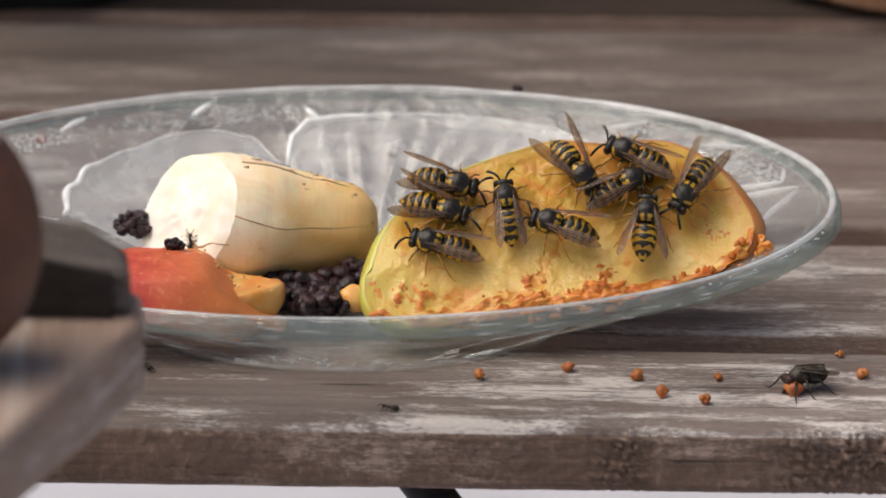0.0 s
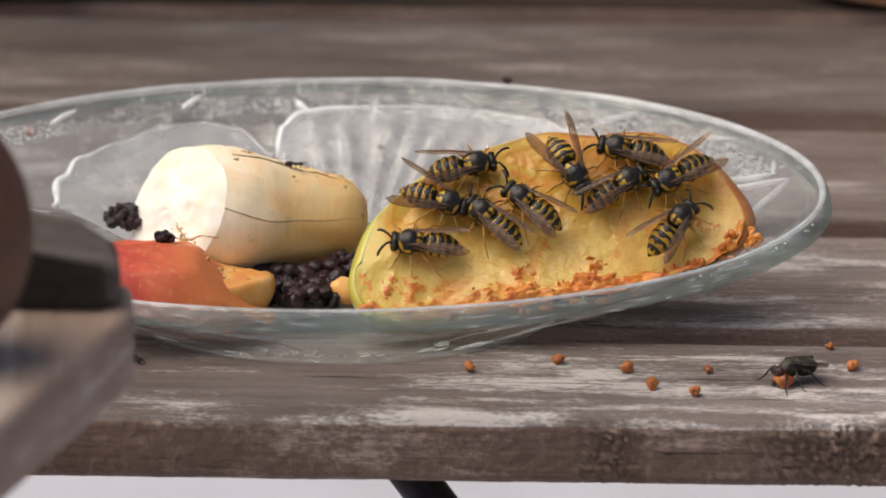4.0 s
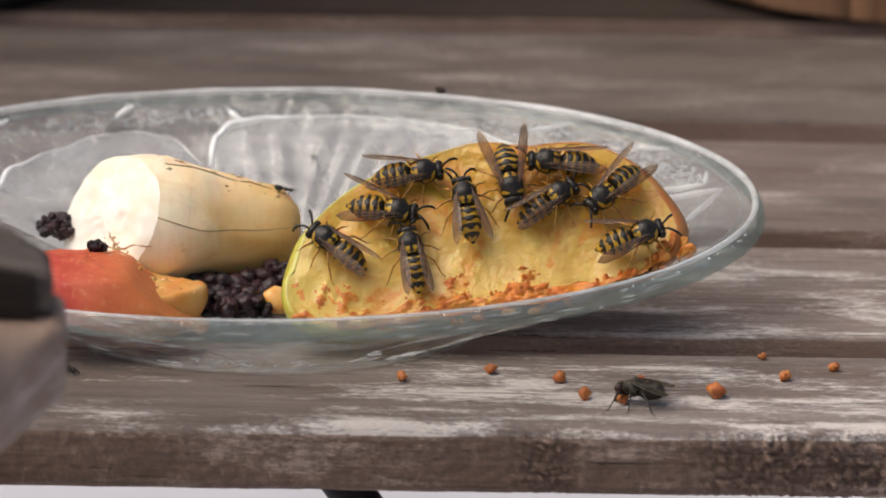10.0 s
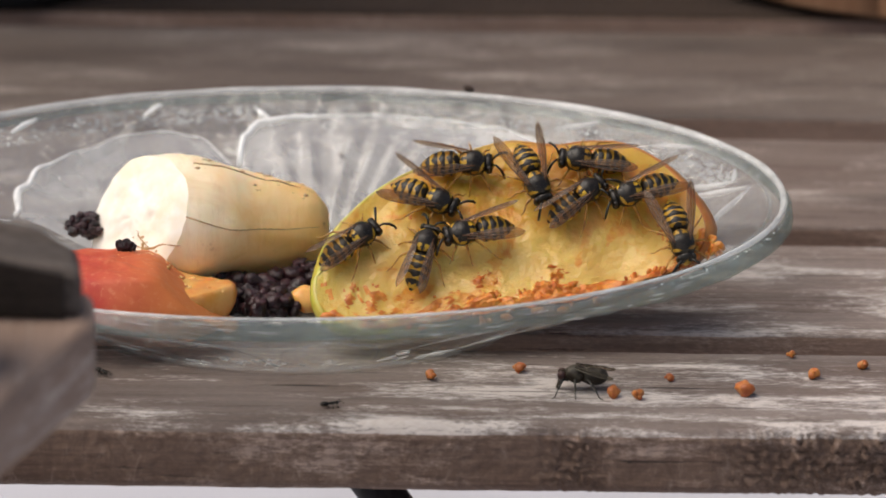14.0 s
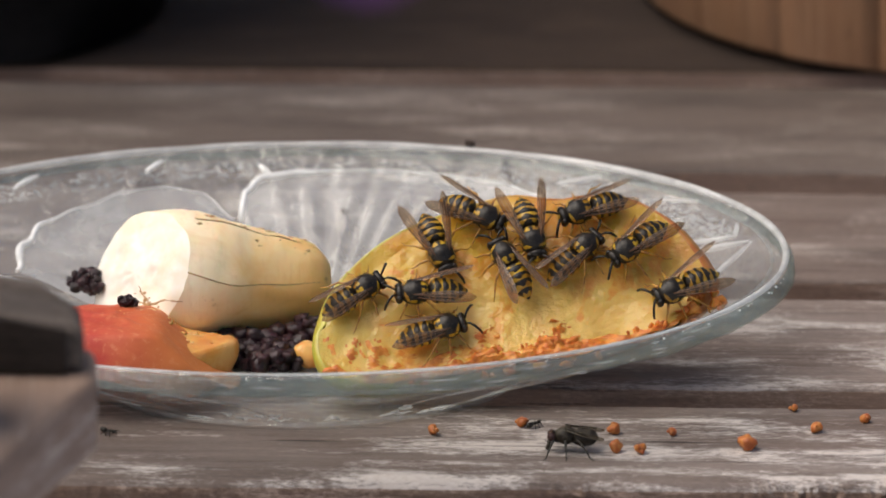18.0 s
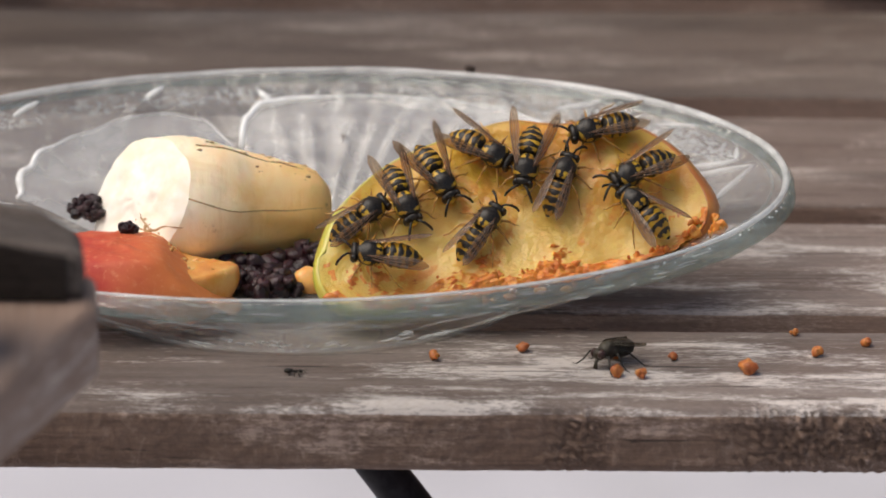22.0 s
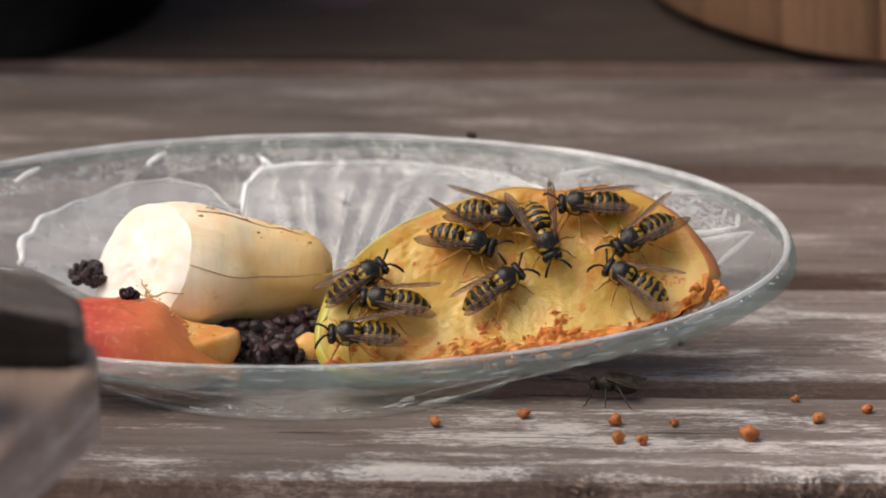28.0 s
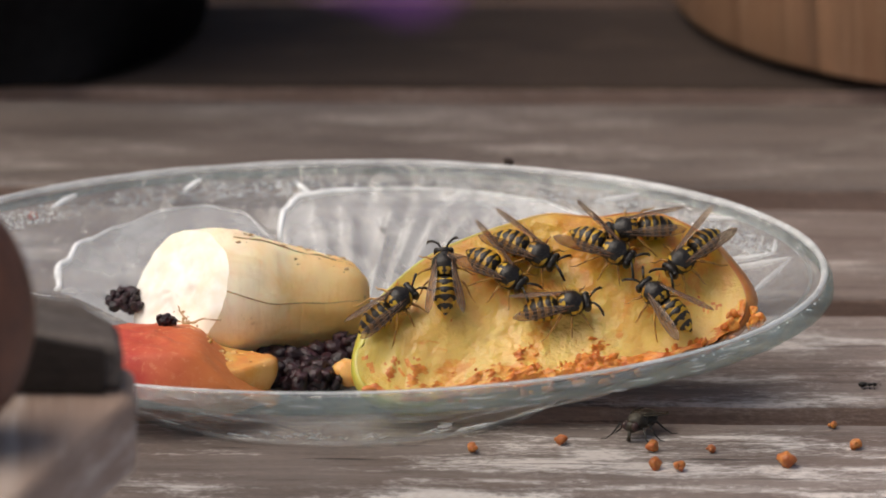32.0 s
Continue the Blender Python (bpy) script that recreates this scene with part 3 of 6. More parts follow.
col = mix(n, l, ramp(n, l, peel.outputs[0], [(0.0, grey(0)), (0.4, grey(0.65))]), col, (0.58, 0.46, 0.07))
l.new(col, b.inputs["Base Color"])
bump(n, l, b, mix(n, l, 0.5, mix(n, l, 0.5, f1, f2), noisy(n, l, 1300, (1, 1, 1), 3)), 0.5, 0.0009)
skin_m, n, l, b = material("apple_skin", 0.32, 0.0, Coat_Weight=0.2)
geo, sep = n.new("ShaderNodeTexCoord"), n.new("ShaderNodeSeparateXYZ")
l.new(geo.outputs["Object"], sep.inputs[0])
side = ramp(n, l, sep.outputs[0], [(0.0, grey(0)), (0.028, grey(1))])
col = mix(n, l, side, (0.50, 0.47, 0.065), (0.46, 0.15, 0.03))
col = mix(n, l, ramp(n, l, noisy(n, l, 300), [(0.45, grey(0)), (0.65, grey(0.5))]), col, (0.5, 0.28, 0.07))
l.new(col, b.inputs["Base Color"])

# the rim of the cut face: how far it lies from the face's middle, every 22.5 degrees from the right, in mm
REACH = (36.2, 34.6, 29.6, 22.2, 21.2, 20.6, 22.6, 27.4, 33.6, 36.0, 21.8, 15.0, 12.8, 12.8, 16.0, 22.0)
MID = Vector((20.5, 18.0))


def reach(a):
    k = a / (2 * math.pi) * 16
    i, f = int(math.floor(k)) % 16, k - math.floor(k)
    p0, p1, p2, p3 = (REACH[(i + d) % 16] for d in (-1, 0, 1, 2))
    return p1 + 0.5 * f * (p2 - p0 + f * (2 * p0 - 5 * p1 + 4 * p2 - p3 + f * (3 * (p1 - p2) + p3 - p0)))


def on_face(x, up, out=0.0):
    return FACE_O + Vector((x, 0, 0)) + FACE_UP * up + FACE_N * out


def face_dent(x, up):
    """The eaten, uneven relief of the cut face, in mm."""
    v = Vector((x * 0.09, up * 0.09, 2.0))
    hollow = 1.8 * math.exp(-((x - 48) / 5.5) ** 2 - ((up - 23) / 4.5) ** 2)
    return 1.6 * noise.noise(v) + 0.35 * noise.noise(v * 3.0) + 0.16 * noise.noise(v * 9) + 0.08 * noise.noise(v * 22) - 0.6 - hollow


def flesh_reach(a):
    """The flesh stops short of the outline on the side where the skin wraps round."""
    return reach(a) * (1 - 0.03 * math.exp(-((a - radians(192)) / radians(24)) ** 2) - 0.03 * (1 if math.sin(a) > -0.15 else 0.1) - 0.035 * math.exp(-(math.remainder(a, 2 * math.pi) / 0.7) ** 2))


def gnawed(x, up, a, w):
    """How far the flesh is torn into browned grains here: most along the foot of the face."""
    foot = 1.12 * max(0.0, -math.sin(a)) * w ** 1.5 + 0.85 * w ** 8 * max(0.0, math.cos(a)) * (up < 21)
    v = Vector((x * 0.16, up * 0.16, 5.0))
    g = foot * 1.15 + 0.55 * noise.noise(v) + 0.42 * noise.noise(v * 4.5) + 0.22 * noise.noise(v * 11) - 0.62
    left = math.exp(-((x + 2) / 7) ** 2 - ((up - 9) / 5) ** 2)
    return g + 0.2 * left


N = 300
bm = bmesh.new()
rows, torn = [], []
for k in range(1, 91):
    w = k / 90
    row, tr_ = [], []
    for j in range(N):
        a = 2 * math.pi * j / N
        r = flesh_reach(a) * w
        x, up = MID.x + r * math.cos(a), MID.y + r * math.sin(a)
        g = gnawed(x, up, a, w)
        grain = Vector((x * 0.5, up * 0.5, 1.0))
        out = face_dent(x, up) * min(1, (1.0 - w) * 8) - 0.8 * w ** 10
        if g > 0:
            out += min(0.8, g * 2.4) * (1.1 + 1.2 * noise.noise(grain)) + 0.4 * noise.noise(grain * 2.6) + 0.2 * noise.noise(grain * 6)
        tr_.append(g)
        row.append(bm.verts.new(on_face(x, up, out) * MM))
    rows.append(row)
    torn.append(tr_)
bridge(bm, rows, mat=lambda i, j: 1 if torn[i][j] > 0.02 else 0)
cap(bm, rows[0])
part("flesh", bm, [flesh_m, shred_m], apple, "golden apple flesh, gnawed and browning")
bm = bmesh.new()
N = 150
rows = []
for k in range(0, 16):
    row = []
    for j in range(N):
        a = 2 * math.pi * j / N
        if k == 0:
            r, out = flesh_reach(a) * 0.997, -0.85
        elif k == 1:
            r, out = flesh_reach(a) + 0.35 * (math.sin(a) > -0.1 or math.cos(a) < -0.6), -0.7 + 0.25 * noise.noise(Vector((math.cos(a) * 9, math.sin(a) * 9, 0)))
        else:
            th = math.pi / 2 * (k - 2) / 13.5
            r, out = reach(a) * (1 - 0.1 * max(0.0, min(1.0, 0.35 - 3 * math.sin(a))) * (math.cos(a) > -0.6)) * math.cos(th) ** 0.75, -3.0 - 13.0 * math.sin(th)
        row.append(bm.verts.new(on_face(MID.x + r * math.cos(a), MID.y + r * math.sin(a), out) * MM))
    rows.append(row)
bridge(bm, rows)
cap(bm, rows[-1])
part("skin", bm, skin_m, apple, "green to red-brown apple skin")
rnd = random.Random(8)
bm = bmesh.new()
for k in range(26):         # loose shreds along the foot of the face
    u = rnd.uniform(0, 1) ** 0.85
    a = radians(205 + 152 * u)
    low = MID.y + reach(a) * math.sin(a)
    x = MID.x + reach(a) * math.cos(a) + rnd.gauss(0, 1.2)
    up = low - 1.2 + abs(rnd.gauss(0, 2.0))
    s = rnd.uniform(0.3, 0.95)
    ball(bm, on_face(x, up, rnd.uniform(-0.5, 0.2)), (s * rnd.uniform(0.8, 1.5), s * 0.8, s * rnd.uniform(0.7, 1.2)), 10, 7, rough=0.7, freq=0.9, seed=k)
for k in range(22):         # torn clumps at the end of the cut
    u = rnd.uniform(0, 1)
    s = rnd.uniform(0.3, 0.95)
    ball(bm, on_face(40 + 17 * u + rnd.gauss(0, 0.7), 10.0 + 6.4 * u + abs(rnd.gauss(0, 1.3)) + (1.8 if k % 7 == 0 else 0), rnd.uniform(-1.4, 0.1)), (s * rnd.uniform(0.6, 1.2), s * rnd.uniform(0.6, 1.1), s * rnd.uniform(0.7, 1.5)), 14, 10, rough=1.2, freq=1.1, seed=k)
tagged(part("gnawed_edge", bm, shred_m, apple, "orange-brown gnawed shreds along the lower edge"), kind="stuff")

banana = thing("banana_piece", pose(0, 0, TOP), "peeled banana chunk with a pale cut face lying in the dish", "fruit")
ban_m, n, l, b = material("banana_flesh", 0.72, 0.0, Subsurface_Weight=0.3, Subsurface_Scale=0.002)
f1, f2 = noisy(n, l, 90, (1, 1, 1), 5, 0.6, 0.3), noisy(n, l, 260, (1.6, 0.7, 0.5), 7, 0.68)
col = mix(n, l, ramp(n, l, f1, [(0.4, grey(0)), (0.66, grey(1))]), (0.97, 0.73, 0.41), (0.93, 0.61, 0.28))
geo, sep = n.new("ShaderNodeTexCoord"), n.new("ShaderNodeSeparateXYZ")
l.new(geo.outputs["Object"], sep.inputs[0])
# darker gold towards the underside, shade painted in by height
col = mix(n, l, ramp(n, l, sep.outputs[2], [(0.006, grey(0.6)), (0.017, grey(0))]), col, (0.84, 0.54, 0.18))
ripe = n.new("ShaderNodeMath")
ripe.operation = "MULTIPLY_ADD"
l.new(f1, ripe.inputs[0])
ripe.inputs[1].default_value = 0.02
l.new(sep.outputs[0], ripe.inputs[2])
far = n.new("ShaderNodeMath")
far.operation = "MULTIPLY_ADD"
l.new(ripe.outputs[0], far.inputs[0])
far.inputs[1].default_value, far.inputs[2].default_value = 40.0, 0.85
col = mix(n, l, ramp(n, l, far.outputs[0], [(0.1, grey(0)), (0.8, grey(0.7))]), col, (0.84, 0.47, 0.11))
sun_pale = n.new("ShaderNodeMapRange")         # paler towards the cut, strong sun on that side put into the colour
l.new(ripe.outputs[0], sun_pale.inputs[0])
sun_pale.inputs["From Min"].default_value, sun_pale.inputs["From Max"].default_value = -0.015, -0.031
col = mix(n, l, sun_pale.outputs[0], col, (0.96, 0.84, 0.64))
streak = noisy(n, l, 140, (0.16, 1.2, 1.2), 6, 0.6, 0.4)
col = mix(n, l, ramp(n, l, streak, [(0.56, grey(0)), (0.7, grey(0.4))]), col, (0.70, 0.45, 0.16))
col = mix(n, l, ramp(n, l, f2, [(0.55, grey(0)), (0.78, grey(0.4))]), col, (0.56, 0.36, 0.15))
l.new(col, b.inputs["Base Color"])
dots = noisy(n, l, 330, (1, 1, 1), 3, 0.5)
col = mix(n, l, ramp(n, l, dots, [(0.69, grey(0)), (0.76, grey(0.6))]), col, (0.30, 0.14, 0.045))
l.new(col, b.inputs["Base Color"])
bands = mix(n, l, 0.5, noisy(n, l, 170, (0.2, 1.0, 1.0), 5, 0.6, 0.3), noisy(n, l, 300, (1.6, 0.3, 0.3), 5, 0.6, 0.5))
bump(n, l, b, mix(n, l, 0.3, bands, f2), 0.45, 0.0012)
cut_m = speckled("banana_cut_face", (0.93, 0.89, 0.80), (0.92, 0.86, 0.72), 250, 0.5, c=(0.88, 0.78, 0.58), cscale=90)
brown_m = speckled("banana_crease", (0.34, 0.2, 0.09), (0.48, 0.31, 0.15), 500, 0.7)
B0, B1 = Vector((-45.3, 14.0, 16.0)), Vector((-13.2, 23.0, 10.6))
axis = (B1 - B0).normalized()
wide = axis.cross(Vector((0, 0, 1))).normalized()
tall = wide.cross(axis).normalized()
cut_n = Vector((-0.74, -0.55, 0.42)).normalized()
RADII = (11.4, 12.0, 12.1, 11.8, 11.2, 10.4, 10.0, 9.6, 9.2, 8.8, 8.3, 7.5, 5.2)


def banana_ring(k, r):
    out = []
    for j in range(56):
        a = 2 * math.pi * j / 56
        rr = r * (1 + 0.028 * abs(math.cos(2.5 * a + 0.3)) ** 0.5 - 0.012 + (0.06 * noise.noise(Vector((math.cos(a) * 3.5, math.sin(a) * 3.5, 7.0))) if k == 0 else 0) + 0.045 * noise.noise(Vector((math.cos(a) * 2.5, math.sin(a) * 2.5, k * 0.6))) + 0.022 * noise.noise(Vector((math.cos(a) * 7, math.sin(a) * 7, k * 0.7))))
        p = wide * rr * math.cos(a) + tall * rr * math.sin(a)
        slide = -p.dot(cut_n) / axis.dot(cut_n) * (1 - k / 12) ** 1.5
        out.append(B0 + axis * ((B1 - B0).length * (k / 12) ** 0.92 + slide) + p)
    return out


bm = bmesh.new()
rows = [[bm.verts.new(p * MM) for p in banana_ring(k, r)] for k, r in enumerate(RADII)]
bridge(bm, rows)
cap(bm, rows[-1])
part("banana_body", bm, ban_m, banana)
bm = bmesh.new()
edge = banana_ring(0, RADII[0])
rows = []
for k in range(1, 21):
    w = k / 20
    rows.append([bm.verts.new((B0 + (p - B0) * w + cut_n * (1.5 * (1 - w ** 5) + (1 - w ** 8) * (0.55 * noise.noise((B0 + (p - B0) * w) * 0.28) + 0.28 * noise.noise((B0 + (p - B0) * w) * 0.9)))) * MM) for p in edge])
bridge(bm, rows)
cap(bm, rows[0])
part("cut_face", bm, cut_m, banana, "pale moist cut face of the banana")
bm = bmesh.new()
path = []
for k, r in enumerate(RADII[:12]):
    ring_ = banana_ring(k, r * 0.998)
    q = 3.4 - 1.3 * math.sin(math.pi * min(1.0, k / 11) ** 0.7) + 0.12 * math.sin(k * 1.3)
    q0 = math.floor(q)
    path.append(ring_[q0 % 56].lerp(ring_[(q0 + 1) % 56], q - q0))
tube(bm, path, [0.16, 0.15, 0.13, 0.14, 0.11, 0.12, 0.10, 0.12, 0.09, 0.08, 0.06, 0.04], 6)
part("crease", bm, brown_m, banana, "brown seam along the banana")
bm = bmesh.new()
path = []
for k, r in enumerate(RADII[:12]):
    path.append(banana_ring(k, r * 1.002)[12])
    path[-1] += Vector((0, 0, 0.12 * math.sin(k * 1.7)))
tube(bm, path[1:], [0.1, 0.22, 0.34, 0.16, 0.12, 0.2, 0.12, 0.16, 0.1, 0.08, 0.05], 6)
part("top_fibre", bm, brown_m, banana, "torn brown fibre along the top")
bm = bmesh.new()
rnd = random.Random(44)
for k in range(34):
    i = rnd.choice((0, 1, 1, 2, 3, 4, 5, 6, 7, 8, 9, 10))
    p, w = banana_ring(i, RADII[i] * 0.995)[rnd.choice((9, 10, 11, 12, 13, 14, 16))], rnd.uniform(0.12, 0.4)
    ball(bm, p + axis * rnd.uniform(-1, 1), (w * rnd.uniform(1, 2.2), w, w * 0.6), 8, 6, rough=0.7, freq=1.4, seed=k)
tagged(part("bruises", bm, brown_m, banana, "small brown bruises along the top"), kind="stuff")


def cut_point(dx, dz, lift=0.0):
    """A point on the banana's cut face, mm right of and above its middle."""
    p = Vector((dx, -(cut_n.x * dx + cut_n.z * dz) / cut_n.y, dz))
    return B0 + p + cut_n * (1.5 * (1 - min(1.0, p.length / 12) ** 5) + 0.55 * noise.noise((B0 + p) * 0.28) + 0.28 * noise.noise((B0 + p) * 0.9) + lift)


bm = bmesh.new()
for k in range(22):
    ball(bm, cut_point(rnd.gauss(2.2, 0.8), rnd.gauss(-4.4, 1.3), -0.12), (rnd.uniform(0.15, 0.55), 0.25, rnd.uniform(0.15, 0.6)), 7, 5, rough=0.5, freq=1)
for dx, dz in ((5.0, 2.6), (-1.6, 2.2), (0.3, -3.0), (-3.0, -1.0)):
    tube(bm, [cut_point(2.2 + dx * q + 0.25 * math.sin(9 * q), -3.9 + dz * q + 0.3 * math.sin(3.1 * q), -0.05) for q in (0, 0.2, 0.4, 0.6, 0.8, 1.0)], [0.3, 0.24, 0.18, 0.2, 0.12, 0.08], 6)
tagged(part("brown_core", bm, brown_m, banana, "browned strands at the core"), kind="stuff")

peach = thing("peach_piece", pose(0, 0, TOP), "bitten peach piece with red skin and orange flesh in the dish", "fruit")
peach_skin, n, l, b = material("peach_skin", 0.6)
geo, sep = n.new("ShaderNodeTexCoord"), n.new("ShaderNodeSeparateXYZ")
l.new(geo.outputs["Object"], sep.inputs[0])
wave = n.new("ShaderNodeMath")
wave.operation = "MULTIPLY_ADD"
l.new(noisy(n, l, 110, (1, 1, 1), 5, 0.6, 0.3), wave.inputs[0])
wave.inputs[1].default_value = 0.012
l.new(sep.outputs[0], wave.inputs[2])
blush = n.new("ShaderNodeMapRange")         # the blush turns orange towards the bitten end
l.new(wave.outputs[0], blush.inputs[0])
blush.inputs["From Min"].default_value, blush.inputs["From Max"].default_value = -0.048, -0.026
col = mix(n, l, ramp(n, l, noisy(n, l, 160, (1, 1, 1), 5), [(0.4, grey(0)), (0.65, grey(1))]), (0.46, 0.04, 0.026), (0.56, 0.10, 0.045))
col = mix(n, l, blush.outputs[0], col, (0.66, 0.22, 0.045))
col = mix(n, l, ramp(n, l, noisy(n, l, 900), [(0.55, grey(0)), (0.7, grey(0.35))]), col, (0.74, 0.34, 0.16))
l.new(col, b.inputs["Base Color"])
bump(n, l, b, noisy(n, l, 1400), 0.2, 0.0002)
peach_flesh = speckled("peach_flesh", (0.74, 0.34, 0.06), (0.8, 0.46, 0.15), 220, 0.35, c=(0.66, 0.24, 0.06), cscale=120, Subsurface_Weight=0.25, Subsurface_Scale=0.003)


def dish_height(x, y):
    """Height of the dish's inside over the table at a spot, in mm."""
    s = max(0.0, (math.hypot((x + 17) / FOOT_A, (y - 7.7) / FOOT_B) - 1) / 1.2)
    return 3.5 + 16.4 * min(1.0, s)


def bitten(name, centre, size, drop, mat, label, seed, slope=0.0):
    """A fruit piece whose top is bitten off along a wavy slope."""
    bm = bmesh.new()
    ball(bm, centre, size, 72, 40, rough=0.07, freq=0.12, seed=seed)
    for v in bm.verts:
        x, y, z = v.co / MM
        u = (x + 66) / 30
        top = 15.5 - 0.3 * u - 4.9 / (1 + math.exp(-(x + 39.8) * 0.9)) - 0.22 * max(0, y + 4) + drop + 0.55 * noise.noise(Vector((x * 0.45, y * 0.3, seed))) + 0.3 * noise.noise(Vector((x * 1.3, y, seed)))
        top -= slope * max(0.0, x + 37.5)
        if z > top:
            v.co.z = (top + 0.12 * (z - top)) * MM
        v.co.z = max(v.co.z, dish_height(x, y) * MM)
    part(name, bm, mat, peach, label)


bitten("skin", (-49.5, -6.8, 8.0), (22.0, 13.5, 11.5), -0.1, peach_skin, "red blushed peach skin", 4, 0.85)
bitten("flesh", (-46.2, -3.0, 7.4), (17.8, 11.2, 9.6), -0.3, peach_flesh, "torn orange peach flesh", 9)
bm = bmesh.new()            # ragged pale rim where the peach was bitten
rnd = random.Random(31)
for k in range(48):
    x, y = rnd.uniform(-46, -30), rnd.uniform(-9.5, 1.5)
    u = (x + 66) / 30
    z = 15.3 - 0.3 * u - 4.9 / (1 + math.exp(-(x + 39.8) * 0.9)) - 0.22 * max(0, y + 4) + rnd.gauss(0, 0.12)
    w = rnd.uniform(0.2, 0.6) * (1.2 if -42 < x < -36 else 0.8)
    ball(bm, (x, y, z), (w * 1.3, w, w * 0.7), 9, 7, rough=0.9, freq=1.2, seed=k)
tagged(part("torn_rim", bm, speckled("pale_peach_rim", (0.84, 0.5, 0.2), (0.74, 0.34, 0.1), 500, 0.4, Subsurface_Weight=0.3, Subsurface_Scale=0.002), peach, "pale torn rim of the bite"), kind="stuff")
bm = bmesh.new()
ball(bm, (0, 0, 0), (1, 1, 1), 10, 7, rough=0.6, freq=1.5)
DRUPELET = mesh_of("drupelet", bm, berry_black)


def blackberry(x, y, z, r, seed):
    berry = thing("blackberry", pose(x * MM, y * MM, TOP + z * MM), "squashed dark blackberry in the dish", "fruit", "blackberries in the dish")
    rnd = random.Random(seed)
    n = 30
    for k in range(n):
        h = 1 - 2 * (k + 0.5) / n
        a = k * 2.39996 + rnd.uniform(-0.4, 0.4)
        q = math.sqrt(1 - h * h)
        ob = new("drupelet", DRUPELET)
        ob.parent = berry
        ob.location = Vector((q * math.cos(a) * 1.3, q * math.sin(a), h * 0.66)) * r * rnd.uniform(0.5, 0.9) * MM
        ob.rotation_euler = [rnd.uniform(0, 6) for i in range(3)]
        q = r * rnd.uniform(0.2, 0.38)
        ob.scale = [q * rnd.uniform(0.85, 1.2) for i in range(3)]
    bm = bmesh.new()
    ball(bm, (0, 0, 0), (r * 0.85, r * 0.7, r * 0.5), 18, 12, rough=0.3, freq=0.75, seed=seed)
    part("core", bm, berry_black, berry)


for x, y, z, r, sd in ((-26.5, 5.5, 4.6, 5.0, 1), (-19.5, 7.0, 4.8, 4.8, 2), (-15.8, 9.5, 6.8, 3.8, 3), (-22, 0.0, 4.6, 4.2, 4),
                       (-54.8, 20.0, 12.8, 3.0, 5), (-47.6, -1.0, 16.2, 1.5, 6), (-31, 10, 5, 4.6, 7)):
    blackberry(x, y, z, r, sd)
bm = bmesh.new()
ball(bm, (0, 0, 0), (3.0, 2.6, 2.4), 14, 9, rough=0.3, freq=0.4)
tagged(new("peach_scrap", mesh_of("peach_scrap", bm, peach_flesh)), "small torn scrap of orange peach beside the berries", "fruit").matrix_world = pose(-0.0155, 0.001, TOP + 0.0055)

# ---- crumbs and specks ----
crumb_at = {}


def crumb(key, x, y, s, seed):
    bm = bmesh.new()
    rnd = random.Random(seed)
    ball(bm, (0, 0, s * 0.75), (s, s * 0.85, s * 0.8), 12, 8, rough=0.45, freq=0.8, seed=seed)
    for k in range(3):
        ball(bm, (rnd.gauss(0, s * 0.45), rnd.gauss(0, s * 0.4), s * rnd.uniform(0.5, 1.15)), [s * rnd.uniform(0.3, 0.5)] * 3, 8, 6, rough=0.5, freq=1.5, seed=k)
    ob = tagged(new("crumb", mesh_of("crumb", bm, crumb_flesh)), "small orange-brown apple crumb lying on the table", "crumb", "crumbs on the table")
    ob.matrix_world = pose(x * MM, y * MM, TOP + 0.0001, 0, 0, rnd.uniform(0, 360))
    crumb_at[key] = ob


for i, (key, x, y, s) in enumerate((("a", 6.3, -26.7, 1.15), ("b", 22.1, -22.6, 1.2), ("moved_one", 34.1, -27.0, 1.2), ("d", 38.3, -35.9, 1.25),
                                    ("moved_two", 45.6, -39.4, 1.1), ("f", 48.2, -27.6, 0.85), ("g", 61.2, -35.0, 1.7), ("h", 70.1, -15.2, 0.8),
                                    ("i", 73.6, -26.2, 1.15), ("j", 82.4, -21.0, 1.05))):
    crumb(key, x, y, s, i + 1)
for x, y, z, s in ((13.5, 70.0, 21.8, 0.8), (-9.2, 57.0, 13.2, 0.6), (-72.8, 57.0, 16.4, 0.9)):
    bm = bmesh.new()
    ball(bm, (0, 0, 0), (s * 1.2, s * 0.8, s), 10, 7, rough=0.4, freq=1.0, seed=x)
    tagged(new("speck", mesh_of("speck", bm, speck_red if x < -50 else speck_dirt)), "tiny red-brown speck stuck to the glass dish" if x < -50 else "tiny dark brown speck stuck to the glass dish", "speck", "specks on the dish").matrix_world = pose(x * MM, y * MM, TOP + z * MM)

# ---- chair arm in front of the table ----
chair = thing("wooden_chair", pose(0, 0, 0), "greyed wooden garden chair with a stepped arm and brown knob", "chair")
Z0 = TOP * 1000


def prism(foot, z0, z1, bevel=1.2):
    bm = bmesh.new()
    lo = [bm.verts.new(Vector((x, y, z0)) * MM) for x, y in foot]
    hi = [bm.verts.new(Vector((x, y, z1)) * MM) for x, y in foot]
    bm.faces.new(lo[::-1])
    bm.faces.new(hi)
    for i in range(len(foot)):
        j = (i + 1) % len(foot)
        bm.faces.new((lo[i], lo[j], hi[j], hi[i]))
    bmesh.ops.bevel(bm, geom=list(bm.edges), offset=bevel * MM, segments=3, profile=0.5, affect="EDGES")
    return bm


